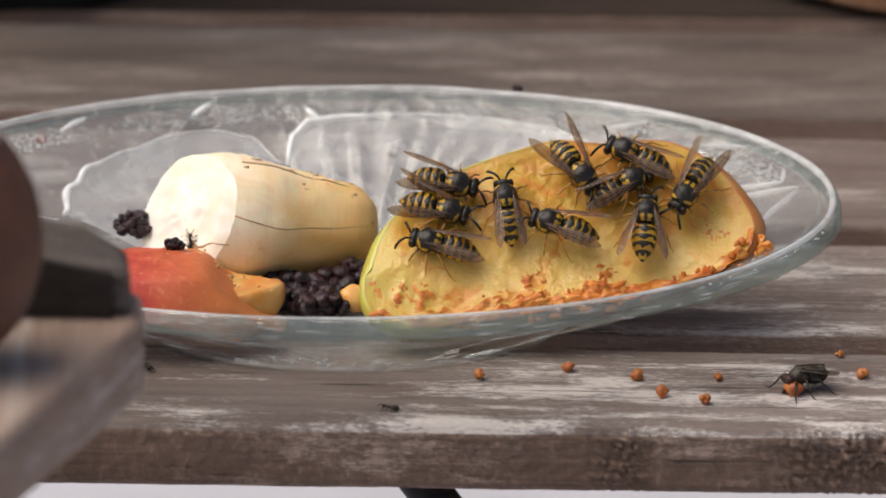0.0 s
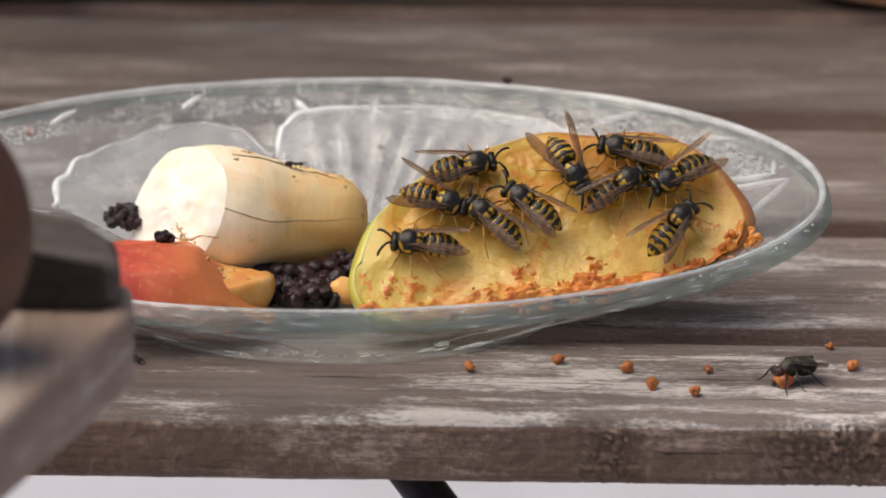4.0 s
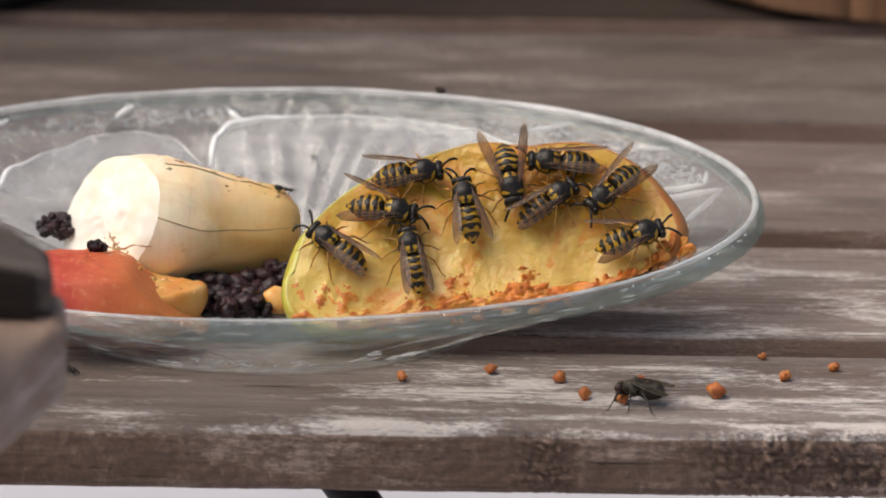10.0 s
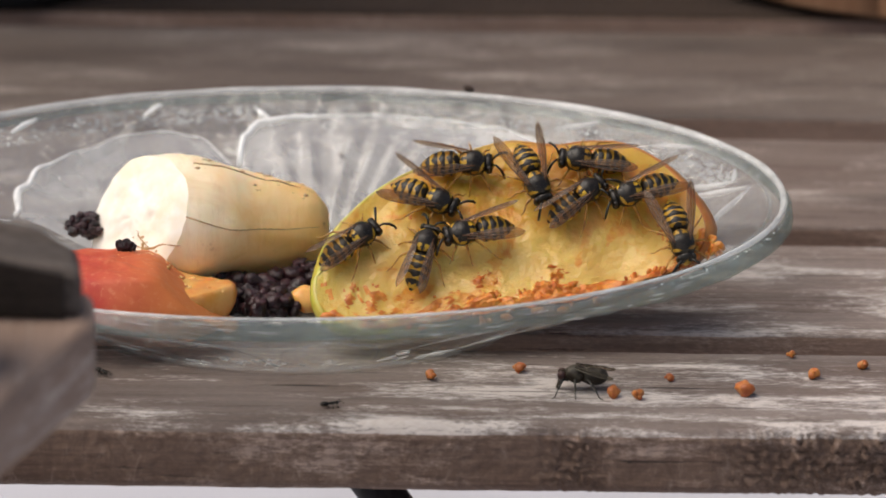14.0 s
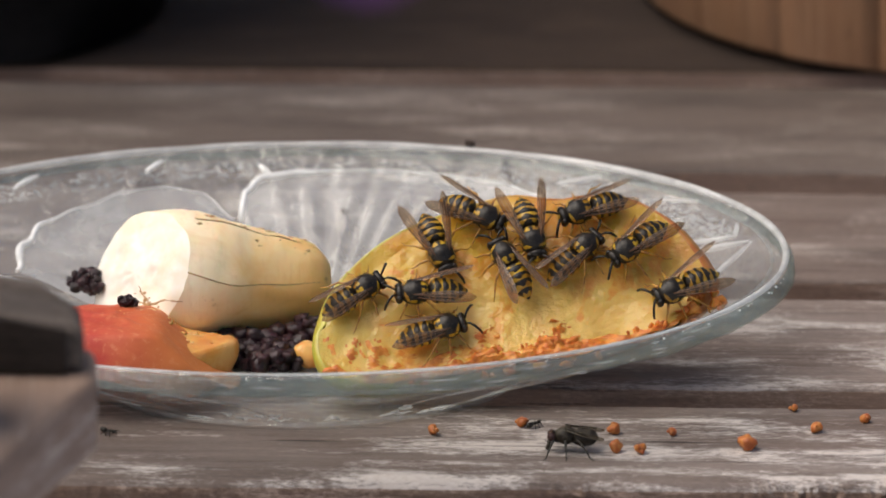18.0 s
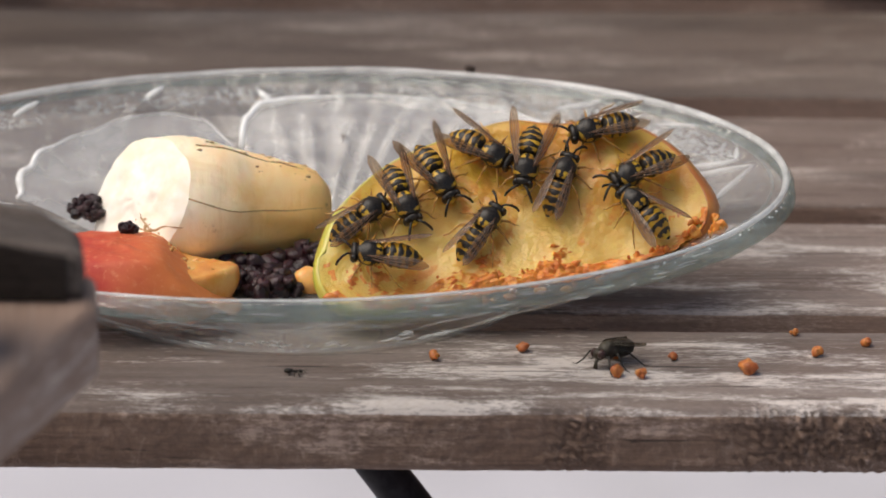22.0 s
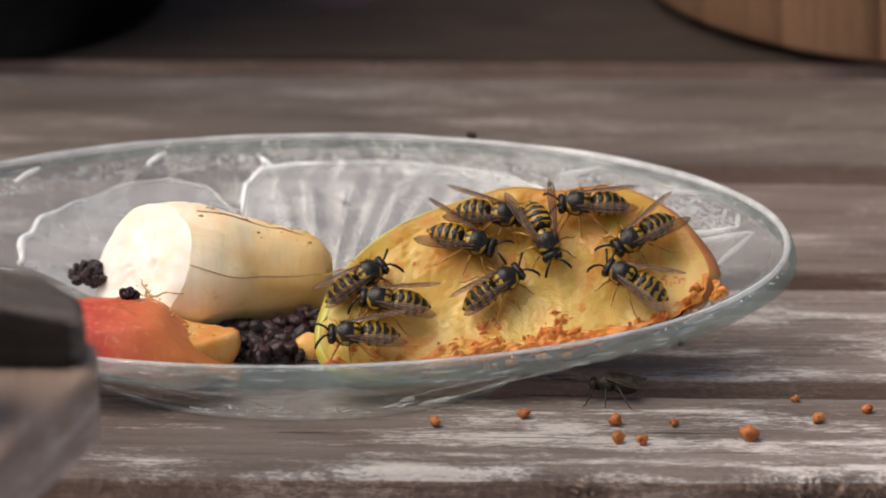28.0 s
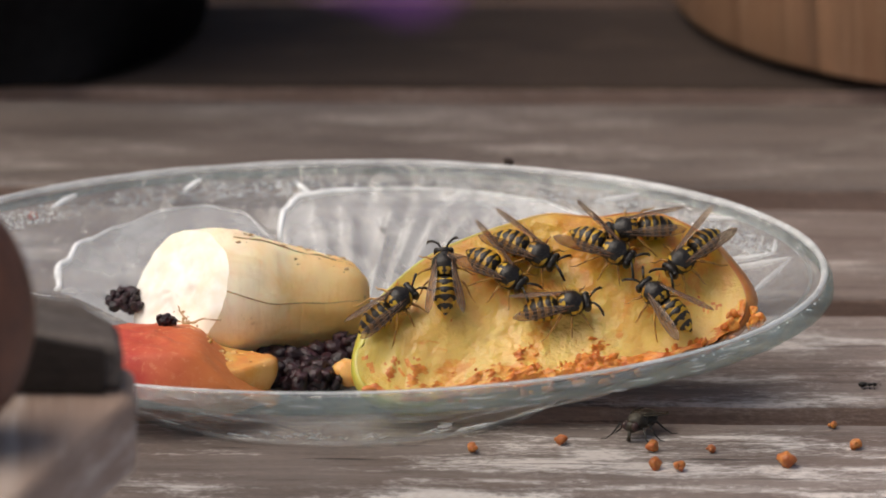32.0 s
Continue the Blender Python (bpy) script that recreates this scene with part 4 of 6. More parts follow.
part("arm", prism([(-49.5, -145), (-205, -575), (-270, -555), (-112, -129), (-50, -129)], Z0 + 38.5, Z0 + 52.5, 2.2), chair_wood, chair, "grey sunlit arm")
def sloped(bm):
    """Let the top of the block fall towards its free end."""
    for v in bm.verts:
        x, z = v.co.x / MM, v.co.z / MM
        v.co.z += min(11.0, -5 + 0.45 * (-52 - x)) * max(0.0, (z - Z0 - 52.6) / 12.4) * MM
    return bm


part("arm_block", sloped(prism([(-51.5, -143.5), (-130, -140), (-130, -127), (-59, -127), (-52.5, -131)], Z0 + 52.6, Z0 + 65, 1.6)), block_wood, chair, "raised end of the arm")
# thin dark sheet over the block's near face, painted in as its shade
part("end_grain", sloped(prism([(-54.5, -145), (-128, -141.6), (-128, -140.2), (-54.5, -143.6)], Z0 + 53.1, Z0 + 64.1, 0.3)), shade_wood, chair, "thin dark sheet painting shade on the block")
KNOB_C, KNOB_R = Vector((-79.5, -169, Z0 + 75)), Vector((14.4, 14.4, 20.6))
lean_n = Vector((-0.74, 0.01, 0.67)).normalized()
bm = bmesh.new()
ball(bm, KNOB_C, KNOB_R, 40, 28, rough=0.02, freq=0.06)
for f in bm.faces:
    if (f.calc_center_median() / MM - KNOB_C).dot(lean_n) > 7.0:
        f.material_index = 1
knob_paint = speckled("painted_knob_top", (0.03, 0.04, 0.10), (0.10, 0.12, 0.2), 120, 0.5, c=(0.24, 0.24, 0.05), cscale=70)
part("knob", bm, [knob_wood, knob_paint], chair, "rounded brown wooden knob with a painted top on the arm")
e = lean_n.cross(Vector((0, 1, 0))).normalized()
g = lean_n.cross(e)
loop = []
for k in range(49):         # pale band where the paint ends
    d, q = e * math.cos(math.pi * k / 24) + g * math.sin(math.pi * k / 24), lean_n * 7.0
    A, B, C = (sum(u[i] * v[i] / KNOB_R[i] ** 2 for i in range(3)) for u, v in ((d, d), (q, d), (q, q)))
    loop.append(KNOB_C + q + d * ((-B + math.sqrt(B * B - A * (C - 1))) / A))
bm = bmesh.new()
tube(bm, loop, 0.8, 8, caps=False)
part("knob_band", bm, chair_wood, chair, "pale worn band round the knob")
for x, y in ((-105, -160), (-200, -480)):
    bm = bmesh.new()
    box(bm, (x - 60, y - 20, 0), (x - 25, y + 15, Z0 + 39), 2)
    part("leg", bm, chair_wood, chair)

# ---- wooden bucket, black pot and flowers at the back ----
bucket = thing("wooden_bucket", pose(0.1124, 0.2345, TOP), "round wooden stave bucket in warm brown on the table", "bucket")
NST = 20
for k in range(NST):
    a0, a1 = 2 * math.pi * k / NST + 0.0025, 2 * math.pi * (k + 1) / NST - 0.0025
    bm = bmesh.new()
    rnd2 = random.Random(k)
    lift = 2.2 + rnd2.uniform(0.0, 0.5)
    ring = []
    for z, r in ((lift, 65.4), (lift + 0.8, 66.0), (45, 69.0), (95, 72.0)):
        pts = [Vector((rr * math.cos(a), rr * math.sin(a), z)) for rr, a in
               [(r, a0 + (a1 - a0) * i / 5) for i in range(6)] + [(r - 7, a1 + (a0 - a1) * i / 2) for i in range(3)]]
        ring.append([bm.verts.new(p * MM) for p in pts])
    bridge(bm, ring)
    cap(bm, ring[0])
    cap(bm, ring[-1])
    part("stave", bm, stave_wood, bucket)
bm = bmesh.new()
tube(bm, [(0, 0, 2.6), (0, 0, 9)], 58.5, 40)
part("bottom", bm, stave_wood, bucket)
for k in range(3):
    bm = bmesh.new()
    a = radians(40 + 120 * k)
    tube(bm, [(50 * math.cos(a), 50 * math.sin(a), 0), (50 * math.cos(a), 50 * math.sin(a), 2.7)], 7, 16)
    part("foot", bm, dark_wood, bucket)

pot = thing("flower_pot", pose(-0.090, 0.224, TOP), "black plastic flower pot with purple petunias on the table", "flower pot")
bm = bmesh.new()
rows = []
for z, r in ((0.3, 42), (1.5, 46), (40, 53), (80, 61), (80.5, 64), (96, 66), (97, 63), (82, 58), (80, 57)):
    rows.append([bm.verts.new(Vector((r * math.cos(a), r * math.sin(a), z)) * MM) for a in (2 * math.pi * j / 48 for j in range(48))])
bridge(bm, rows)
cap(bm, rows[0])
part("pot", bm, pot_black, pot)
bm = bmesh.new()
ball(bm, (0, 0, 78), (58, 58, 8), 24, 8, rough=0.2, freq=0.05)
part("soil", bm, speckled("potting_soil", (0.02, 0.013, 0.008), (0.05, 0.03, 0.02), 300, 0.95), pot)
leaf_m = speckled("petunia_leaf", (0.07, 0.13, 0.022), (0.16, 0.26, 0.05), 200, 0.55, Subsurface_Weight=0.1)
petal_m = speckled("petunia_petal", (0.33, 0.08, 0.46), (0.46, 0.17, 0.60), 150, 0.6)
rnd = random.Random(21)


def flower(parent, c, size, turn):
    bm = bmesh.new()
    rows = []
    for k, (r, h) in enumerate(((0.12, -1.0), (0.2, -0.3), (0.55, 0.02), (1.0, 0.1))):
        rows.append([bm.verts.new((Vector(c) + Matrix.Rotation(radians(turn), 3, "X") @ Vector((r * size * (1 + 0.12 * math.cos(5 * a) * (k > 1)) * math.cos(a),
                     r * size * (1 + 0.12 * math.cos(5 * a) * (k > 1)) * math.sin(a), h * size + 0.06 * size * math.sin(10 * a) * (k > 2)))) * MM)
                     for a in (2 * math.pi * j / 30 for j in range(30))])
    bridge(bm, rows)
    return part("flower", bm, petal_m, parent, "purple petunia flower")


def foliage(parent, c, spread, count, size):
    bm = bmesh.new()
    for k in range(count):
        p = Vector(c) + Vector((rnd.gauss(0, spread[0]), rnd.gauss(0, spread[1]), rnd.gauss(0, spread[2])))
        d = Vector((rnd.gauss(0, 1), rnd.gauss(0, 1), rnd.gauss(0, 0.5))).normalized()
        s = d.cross(Vector((0, 0, 1))).normalized()
        up = s.cross(d)
        L = size * rnd.uniform(0.6, 1.3)
        mid = [bm.verts.new((p + d * L * t + up * L * 0.18 * math.sin(math.pi * t)) * MM) for t in (0, 0.3, 0.65, 1.0)]
        ls = [bm.verts.new((p + d * L * t + s * L * 0.26 * w + up * L * 0.1) * MM) for t, w in ((0.3, 1), (0.65, 0.8))]
        rs = [bm.verts.new((p + d * L * t - s * L * 0.26 * w + up * L * 0.1) * MM) for t, w in ((0.3, 1), (0.65, 0.8))]
        for q in ((mid[0], mid[1], ls[0]), (mid[0], rs[0], mid[1]), (mid[1], mid[2], ls[1], ls[0]), (mid[1], rs[0], rs[1], mid[2]), (mid[2], mid[3], ls[1]), (mid[2], rs[1], mid[3])):
            bm.faces.new(q).smooth = True
    return tagged(part("leaves", bm, leaf_m, parent, "green petunia leaves"), kind="stuff")


foliage(pot, (-5, 5, 125), (28, 26, 14), 170, 26)
for k in range(7):
    flower(pot, (rnd.gauss(-5, 32), rnd.gauss(-5, 28), rnd.uniform(130, 165)), rnd.uniform(13, 18), rnd.uniform(20, 60))
sprig = thing("petunia_basket", pose(0, 0, 0.0094), "hanging basket with a trailing purple petunia shoot swaying in the wind", "flower basket")
bm = bmesh.new()
rows = [[bm.verts.new(Vector((-30 + r * math.cos(a), -800 + r * math.sin(a), z)) * MM) for a in (2 * math.pi * j / 32 for j in range(32))] for z, r in ((1500, 60), (1510, 80), (1600, 120), (1604, 112), (1590, 100))]
bridge(bm, rows)
cap(bm, rows[0])
cap(bm, rows[-1])
part("basket", bm, pot_black, sprig)
bm = bmesh.new()
tube(bm, [(-30, -800, 1590), (-30, -800, 2200)], 2, 8)
part("cord", bm, leg_metal, sprig)
bm = bmesh.new()
tube(bm, [(-30, -800, 1590), (-30, -928, 1600), (-26, -930, 1420), (-6, -885, 1150), (-3.3, -874.1, 1086.3)], [2.0, 1.8, 1.8, 1.2, 0.8], 8)
part("stem", bm, leaf_m, sprig)
flower(sprig, (-4.9, -874.1, 1072.4), 9.0, 75)
flower(sprig, (-19.7, -870.8, 1076.5), 8.2, 80)
flower(sprig, (13.2, -877.4, 1077.6), 5.6, 70)
flower(sprig, (-12.3, -879.0, 1082.2), 7.4, 60)
foliage(sprig, (22.6, -874.1, 1075.0), (3, 2, 2), 16, 9)
slab("beam", (-1800, -840, 2204), (600, -760, 2300), chair_wood, "plain wooden beam overhead", "beam")
slab("post", (-1800, -840, 0), (-1720, -760, 2203), chair_wood, "plain wooden post", "post")

# ---- wasps ----
chitin = speckled("black_chitin", (0.006, 0.0045, 0.003), (0.022, 0.015, 0.009), 1500, 0.42, Specular_IOR_Level=0.42)
yellow = speckled("wasp_yellow", (0.55, 0.345, 0.02), (0.38, 0.2, 0.013), 420, 0.4, c=(0.26, 0.115, 0.011), cscale=230)
amber = speckled("amber_leg", (0.5, 0.25, 0.03), (0.24, 0.1, 0.016), 900, 0.35)
wing_vein = speckled("wing_vein", (0.09, 0.04, 0.018), (0.16, 0.075, 0.03), 900, 0.4)
WING, n, l, b = material("wasp_wing", 0.22)
l.new(ramp(n, l, noisy(n, l, 700, (0.3, 1, 1)), [(0.35, (0.2, 0.135, 0.095)), (0.65, (0.42, 0.35, 0.3))]), b.inputs["Base Color"])
tr, mx = n.new("ShaderNodeBsdfTransparent"), n.new("ShaderNodeMixShader")
tr.inputs[0].default_value = (0.82, 0.73, 0.62, 1)
l.new(ramp(n, l, noisy(n, l, 420, (0.4, 1, 1)), [(0.35, grey(0.12)), (0.65, grey(0.34))]), mx.inputs[0])
l.new(tr.outputs[0], mx.inputs[1])
l.new(b.outputs[0], mx.inputs[2])
l.new(mx.outputs[0], n["Material Output"].inputs["Surface"])


def wing_mesh(bm, root, yaw, length, width, rise, flip, tilt=0.0):
    """A thin folded wing: a blade of two sides, a dark leading edge and veins; tilt turns its outer edge down."""
    def at(u, w, up):
        half = width * (0.2 + 0.8 * min(1.0, u / 0.55) ** 0.8) * max(0.0, 1 - max(0.0, (u - 0.62) / 0.38) ** 2.6) ** 0.5 * 0.5 + 0.04
        p = Vector((-u * length, w * half * flip * math.cos(tilt), up + rise * u - w * half * math.sin(tilt)))
        p.rotate(Euler((0, 0, yaw)))
        return Vector(root) + p

    rows = [[bm.verts.new(at(i / 12, w, 0.35 * (1 - w * w) + side) * MM) for i in range(13) for w in (-1, 0, 1)] for side in (0.04, -0.04)]
    for k, row in enumerate(rows):
        for i in range(12):
            for w in range(2):
                q = (row[i * 3 + w], row[i * 3 + w + 1], row[i * 3 + w + 4], row[i * 3 + w + 3])
                bm.faces.new(q if k else q[::-1]).smooth = True
    tube(bm, [at(i / 12, 1, 0) for i in range(13)], [0.18 - 0.01 * i for i in range(13)], 5, mat=lambda i, j: 1)
    for w0, w1 in ((0.3, 0.45), (-0.1, -0.35)):     # veins
        tube(bm, [at(i / 12, w0 + (w1 - w0) * i / 12, 0.33) for i in range(11)], [0.09 - 0.005 * i for i in range(11)], 4, mat=lambda i, j: 1)


def build_wasp(spread):
    wasp = thing("wasp", pose(0, 0, 0), "black and yellow banded wasp with brown wings on the apple", "wasp", "wasps on the fruit")
    # abdomen: six banded rings
    bm = bmesh.new()
    nr, ns = 96, 56
    rows = []
    for i in range(nr + 1):
        u = i / nr
        r = 2.3 * min(1.0, (u / 0.17) ** 0.5) * (1 - max(0, (u - 0.42) / 0.58) ** 2.0 * 0.93)
        seg = (u * 5.2) % 1
        r *= 1 + 0.05 * math.sin(math.pi * min(1, seg * 1.2))
        x, drop = 0.2 - 7.4 * u, 0.9 * u * u
        rows.append([bm.verts.new(Vector((x, r * math.sin(a), 2.55 - drop + r * 0.92 * math.cos(a))) * MM) for a in (2 * math.pi * j / ns for j in range(ns))])

    def band(i, j):
        u, a = (i + 0.5) / nr, 2 * math.pi * (j + 0.5) / ns
        wob = 0.13 * noise.noise(Vector((u * 22, a * 4, spread)))
        a = min(a, 2 * math.pi - a)
        k, f = int(u * 5.2), (u * 5.2) % 1
        black = 0.33 + 0.48 * math.exp(-(a / 0.42) ** 2) + 0.30 * math.exp(-((a - 1.0) / 0.24) ** 2) - 0.16 * (a > 1.9) + wob
        if k == 0:
            black += 0.14
        if k > 3:
            black += 0.06 - 0.2 * math.exp(-(a / 0.5) ** 2)
        return 0 if f < black else 1

    bridge(bm, rows, mat=band)
    cap(bm, rows[0])
    cap(bm, rows[-1], 1)
    part("abdomen", bm, [chitin, yellow], wasp, "abdomen with black and yellow bands")
    # thorax: broad and dull, with a short fuzz
    bm = bmesh.new()
    seg, rg = 48, 36
    rows = []
    for i in range(1, rg):
        th = math.pi * i / rg
        q = math.sin(th) ** 0.8
        rows.append([bm.verts.new(Vector((2.45 + 2.7 * math.cos(th), 2.4 * q * math.sin(a), 2.75 + 2.3 * q * math.cos(a) * (1 - 0.04 * math.cos(6 * th)))) * MM) for a in (2 * math.pi * j / seg for j in range(seg))])

    def spots(i, j):
        a, f = 2 * math.pi * (j + 0.5) / seg, (i + 0.5) / rg
        a = min(a, 2 * math.pi - a)
        for a0, f0, wa, wf in ((0.95, 0.22 + 0.10 * (a - 0.5), 0.5, 0.05), (1.35, 0.42, 0.2, 0.08), (0.42, 0.66, 0.3, 0.055), (0.36, 0.77, 0.26, 0.04), (1.7, 0.6, 0.24, 0.07)):
            if ((a - a0) / wa) ** 2 + ((f - f0) / wf) ** 2 < 1:
                return 1
        return 0

    bridge(bm, rows, mat=spots)
    cap(bm, rows[0])
    cap(bm, rows[-1])
    tube(bm, [(0.5, 0, 2.55), (-0.1, 0, 2.5)], 0.45, 8)
    rnd = random.Random(17)
    for k in range(260):
        th, a = math.acos(rnd.uniform(-0.9, 0.95)), rnd.uniform(-2.0, 2.0)
        d = Vector((math.cos(th), math.sin(th) * math.sin(a), math.sin(th) * math.cos(a)))
        p = Vector((2.45 + 2.7 * d.x, 2.4 * d.y, 2.75 + 2.3 * d.z))
        tip = p + (d + Vector((-0.3, rnd.gauss(0, 0.2), rnd.gauss(0, 0.2)))) * rnd.uniform(0.25, 0.5)
        tube(bm, [p - d * 0.1, tip], [0.035, 0.01], 3, caps=False)
    part("thorax", bm, [chitin, yellow], wasp, "dull black fuzzy thorax with yellow spots")
    # head
    bm = bmesh.new()
    ball(bm, (5.3, 0, 2.35), (0.95, 1.8, 1.6), 24, 16)
    ball(bm, (5.95, 0, 1.9), (0.5, 0.85, 1.0), 14, 10, mat=lambda i, j: 1)
    ball(bm, (5.9, 0, 3.0), (0.35, 0.35, 0.3), 8, 6, mat=lambda i, j: 1)
    head = part("head", bm, [chitin, yellow], wasp, "black head with a yellow face")
    for s in (1, -1):
        bm = bmesh.new()
        ball(bm, (5.45, 1.3 * s, 2.45), (0.72, 0.62, 1.2), 14, 10)
        part("eye", bm, chitin, head)
        bm = bmesh.new()
        tube(bm, [(6.0, 0.45 * s, 2.9), (6.6, 0.95 * s, 3.6), (7.4, 1.7 * s, 3.45), (8.1, 2.4 * s, 2.6), (8.4, 2.7 * s, 1.7)], [0.18, 0.22, 0.26, 0.26, 0.22], 7)
        part("antenna", bm, chitin, wasp)
        bm = bmesh.new()
        wing_mesh(bm, (2.9, 1.4 * s, 4.25), -radians(spread) * s, 11.6, 2.1, 0.3 + 0.09 * spread, s, radians(42))
        part("wing", bm, [WING, wing_vein], wasp, "smoky brown folded wing")
        for x0, pts in ((3.7, ((0.3, 2.0, 1.9), (1.2, 3.6, 1.6), (2.0, 4.6, 0.0))),
                        (2.4, ((-0.1, 2.4, 2.3), (-0.4, 4.6, 1.5), (-0.6, 6.0, 0.0))),
                        (1.2, ((-0.8, 2.2, 2.6), (-2.6, 4.4, 2.2), (-4.6, 5.8, 0.0)))):
            bm = bmesh.new()
            p = [(x0, 1.2 * s, 1.5)] + [(x0 + a * 0.92, b_ * 0.86 * s, c) for a, b_, c in pts]
            p += [(p[-1][0] + (p[-1][0] - p[-2][0]) * 0.5, p[-1][1] + 0.6 * s, 0.05)]
            tube(bm, p, [0.34, 0.3, 0.2, 0.12, 0.07], 7, mat=lambda i, j: 0 if i < 1 else 1)
            part("leg", bm, [chitin, amber], wasp)
    wasp.scale = (0.96, 0.96, 0.96)
    return wasp


# ---- the fly ----
fly_grey = speckled("fly_grey", (0.016, 0.011, 0.007), (0.04, 0.029, 0.018), 900, 0.45, c=(0.075, 0.064, 0.046), cscale=450, Specular_IOR_Level=0.3)
fly_eye = speckled("fly_eye", (0.035, 0.014, 0.011), (0.06, 0.02, 0.015), 2000, 0.35)
FLYW, n, l, b = material("fly_wing", 0.35, 0.0, Specular_IOR_Level=0.25)
b.inputs["Base Color"].default_value = (0.13, 0.105, 0.08, 1)
tr, mx = n.new("ShaderNodeBsdfTransparent"), n.new("ShaderNodeMixShader")
tr.inputs[0].default_value = (0.7, 0.66, 0.6, 1)
l.new(ramp(n, l, noisy(n, l, 900), [(0.4, grey(0.25)), (0.6, grey(0.45))]), mx.inputs[0])
l.new(tr.outputs[0], mx.inputs[1])
l.new(b.outputs[0], mx.inputs[2])
l.new(mx.outputs[0], n["Material Output"].inputs["Surface"])
fly = thing("house_fly", pose(0.063, -0.033, TOP), "dark grey bristly house fly walking among crumbs on the table", "fly")
bm = bmesh.new()
ball(bm, (1.4, 0, 3.2), (1.9, 1.75, 1.75), 24, 16, rough=0.06, freq=1.5)
part("thorax", bm, fly_grey, fly)
bm = bmesh.new()
ball(bm, (-1.6, 0, 2.8), (2.3, 1.85, 1.75), 24, 16, rough=0.04, freq=1.5)
part("abdomen", bm, fly_grey, fly)
bm = bmesh.new()
ball(bm, (3.6, 0, 2.85), (0.85, 1.35, 1.15), 14, 10)
tube(bm, [(4.0, 0, 2.2), (4.25, 0, 1.2), (4.4, 0, 0.3)], [0.35, 0.3, 0.4], 8)
head = part("head", bm, fly_grey, fly)
for s in (1, -1):
    bm = bmesh.new()
    ball(bm, (3.75, 0.85 * s, 3.05), (0.75, 0.62, 0.95), 12, 8)
    part("eye", bm, fly_eye, head, "dark red eye")
    bm = bmesh.new()
    wing_mesh(bm, (1.5, 0.9 * s, 4.6), -radians(13) * s, 6.6, 1.9, -1.5, s)
    part("wing", bm, [FLYW, fly_grey], fly, "clear grey wing")
    for x0, dx in ((2.6, 1.6), (1.5, -0.2), (0.5, -2.6)):
        bm = bmesh.new()
        tube(bm, [(x0, 0.9 * s, 2.2), (x0 + dx * 0.5, 2.3 * s, 2.9), (x0 + dx, 3.2 * s, 1.1), (x0 + dx * 1.25, 4.2 * s, 0.1), (x0 + dx * 1.5, 5.0 * s, 0.06)], [0.28, 0.24, 0.15, 0.1, 0.07], 6)
        part("leg", bm, chitin, fly)


fly.scale = (1.06, 1.06, 0.92)


def build_ant():
    ant = thing("ant", pose(0, 0, 0), "tiny black ant running over the table", "ant", "ants")
    bm = bmesh.new()
    ball(bm, (-1.2, 0, 0.8), (1.0, 0.62, 0.6), 12, 8)
    part("abdomen", bm, chitin, ant)
    bm = bmesh.new()
    ball(bm, (0.35, 0, 0.8), (0.75, 0.34, 0.34), 10, 8)
    part("thorax", bm, chitin, ant)
    bm = bmesh.new()
    ball(bm, (1.5, 0, 0.85), (0.5, 0.45, 0.4), 10, 8)
    part("head", bm, chitin, ant)
    for s in (1, -1):
        bm = bmesh.new()
        tube(bm, [(1.8, 0.2 * s, 1.0), (2.3, 0.6 * s, 1.2), (2.9, 0.8 * s, 0.7)], 0.06, 5)
        part("antenna", bm, chitin, ant)
        for x0, dx in ((0.7, 0.8), (0.35, 0.0), (0.0, -0.9)):
            bm = bmesh.new()
            tube(bm, [(x0, 0.2 * s, 0.7), (x0 + dx * 0.5, 0.8 * s, 1.0), (x0 + dx, 1.4 * s, 0.03)], 0.08, 5)
            part("leg", bm, chitin, ant)
    ant.scale = (0.82, 0.82, 0.82)
    return ant

wasps = [build_wasp(4), build_wasp(9), build_wasp(15)]
wasps += [copy_thing(wasps[k % 3], pose(0, 0, 0)) for k in range(8)]
ants = [build_ant()]
ants += [copy_thing(ants[0], pose(0, 0, 0)) for k in range(3)]


def seat(x, up, lift, heading):
    """A pose on the apple's cut face: mm across and up the face, mm off it, degrees from its right."""
    p = on_face(x, up, lift) * MM + Vector((0, 0, TOP))
    m = Matrix((Vector((1, 0, 0)), FACE_UP, FACE_N)).transposed().to_4x4()
    return Matrix.Translation(p) @ m @ pose(0, 0, 0, 0, 0, heading)


def stand(x, y, z, heading, pitch=0):
    """A pose over the table top: mm, degrees."""
    return pose(x * MM, y * MM, TOP + z * MM, 0, 0, heading) @ pose(0, 0, 0, 0, pitch, 0)


def about(p, m):
    """The turn m about the point p, in mm, of a thing's own space."""
    q = Vector(p) * MM
    return Matrix.Translation(q) @ m @ Matrix.Translation(-q)


def spread_wings(wasp, start, end):
    """Wings swing out and beat between two times."""
    for wing in [c for c in wasp.children if c.name.startswith("wing")]:
        side = 1 if wing.data.vertices[0].co.y > 0 else -1
        rows = [(0.0, pose(0, 0, 0)), (start - 0.1, pose(0, 0, 0))]
        n = int((end - start) * 10)
        for k in range(n + 1):
            rows.append((start + 0.1 * k, about((2.9, 1.4 * side, 4.25), pose(0, 0, 0, side * (28 if k % 2 else -18), 0, -55 * side))))
        rows += [(end + 0.1, pose(0, 0, 0)), (32.0, pose(0, 0, 0))]
        walk(wing, rows)


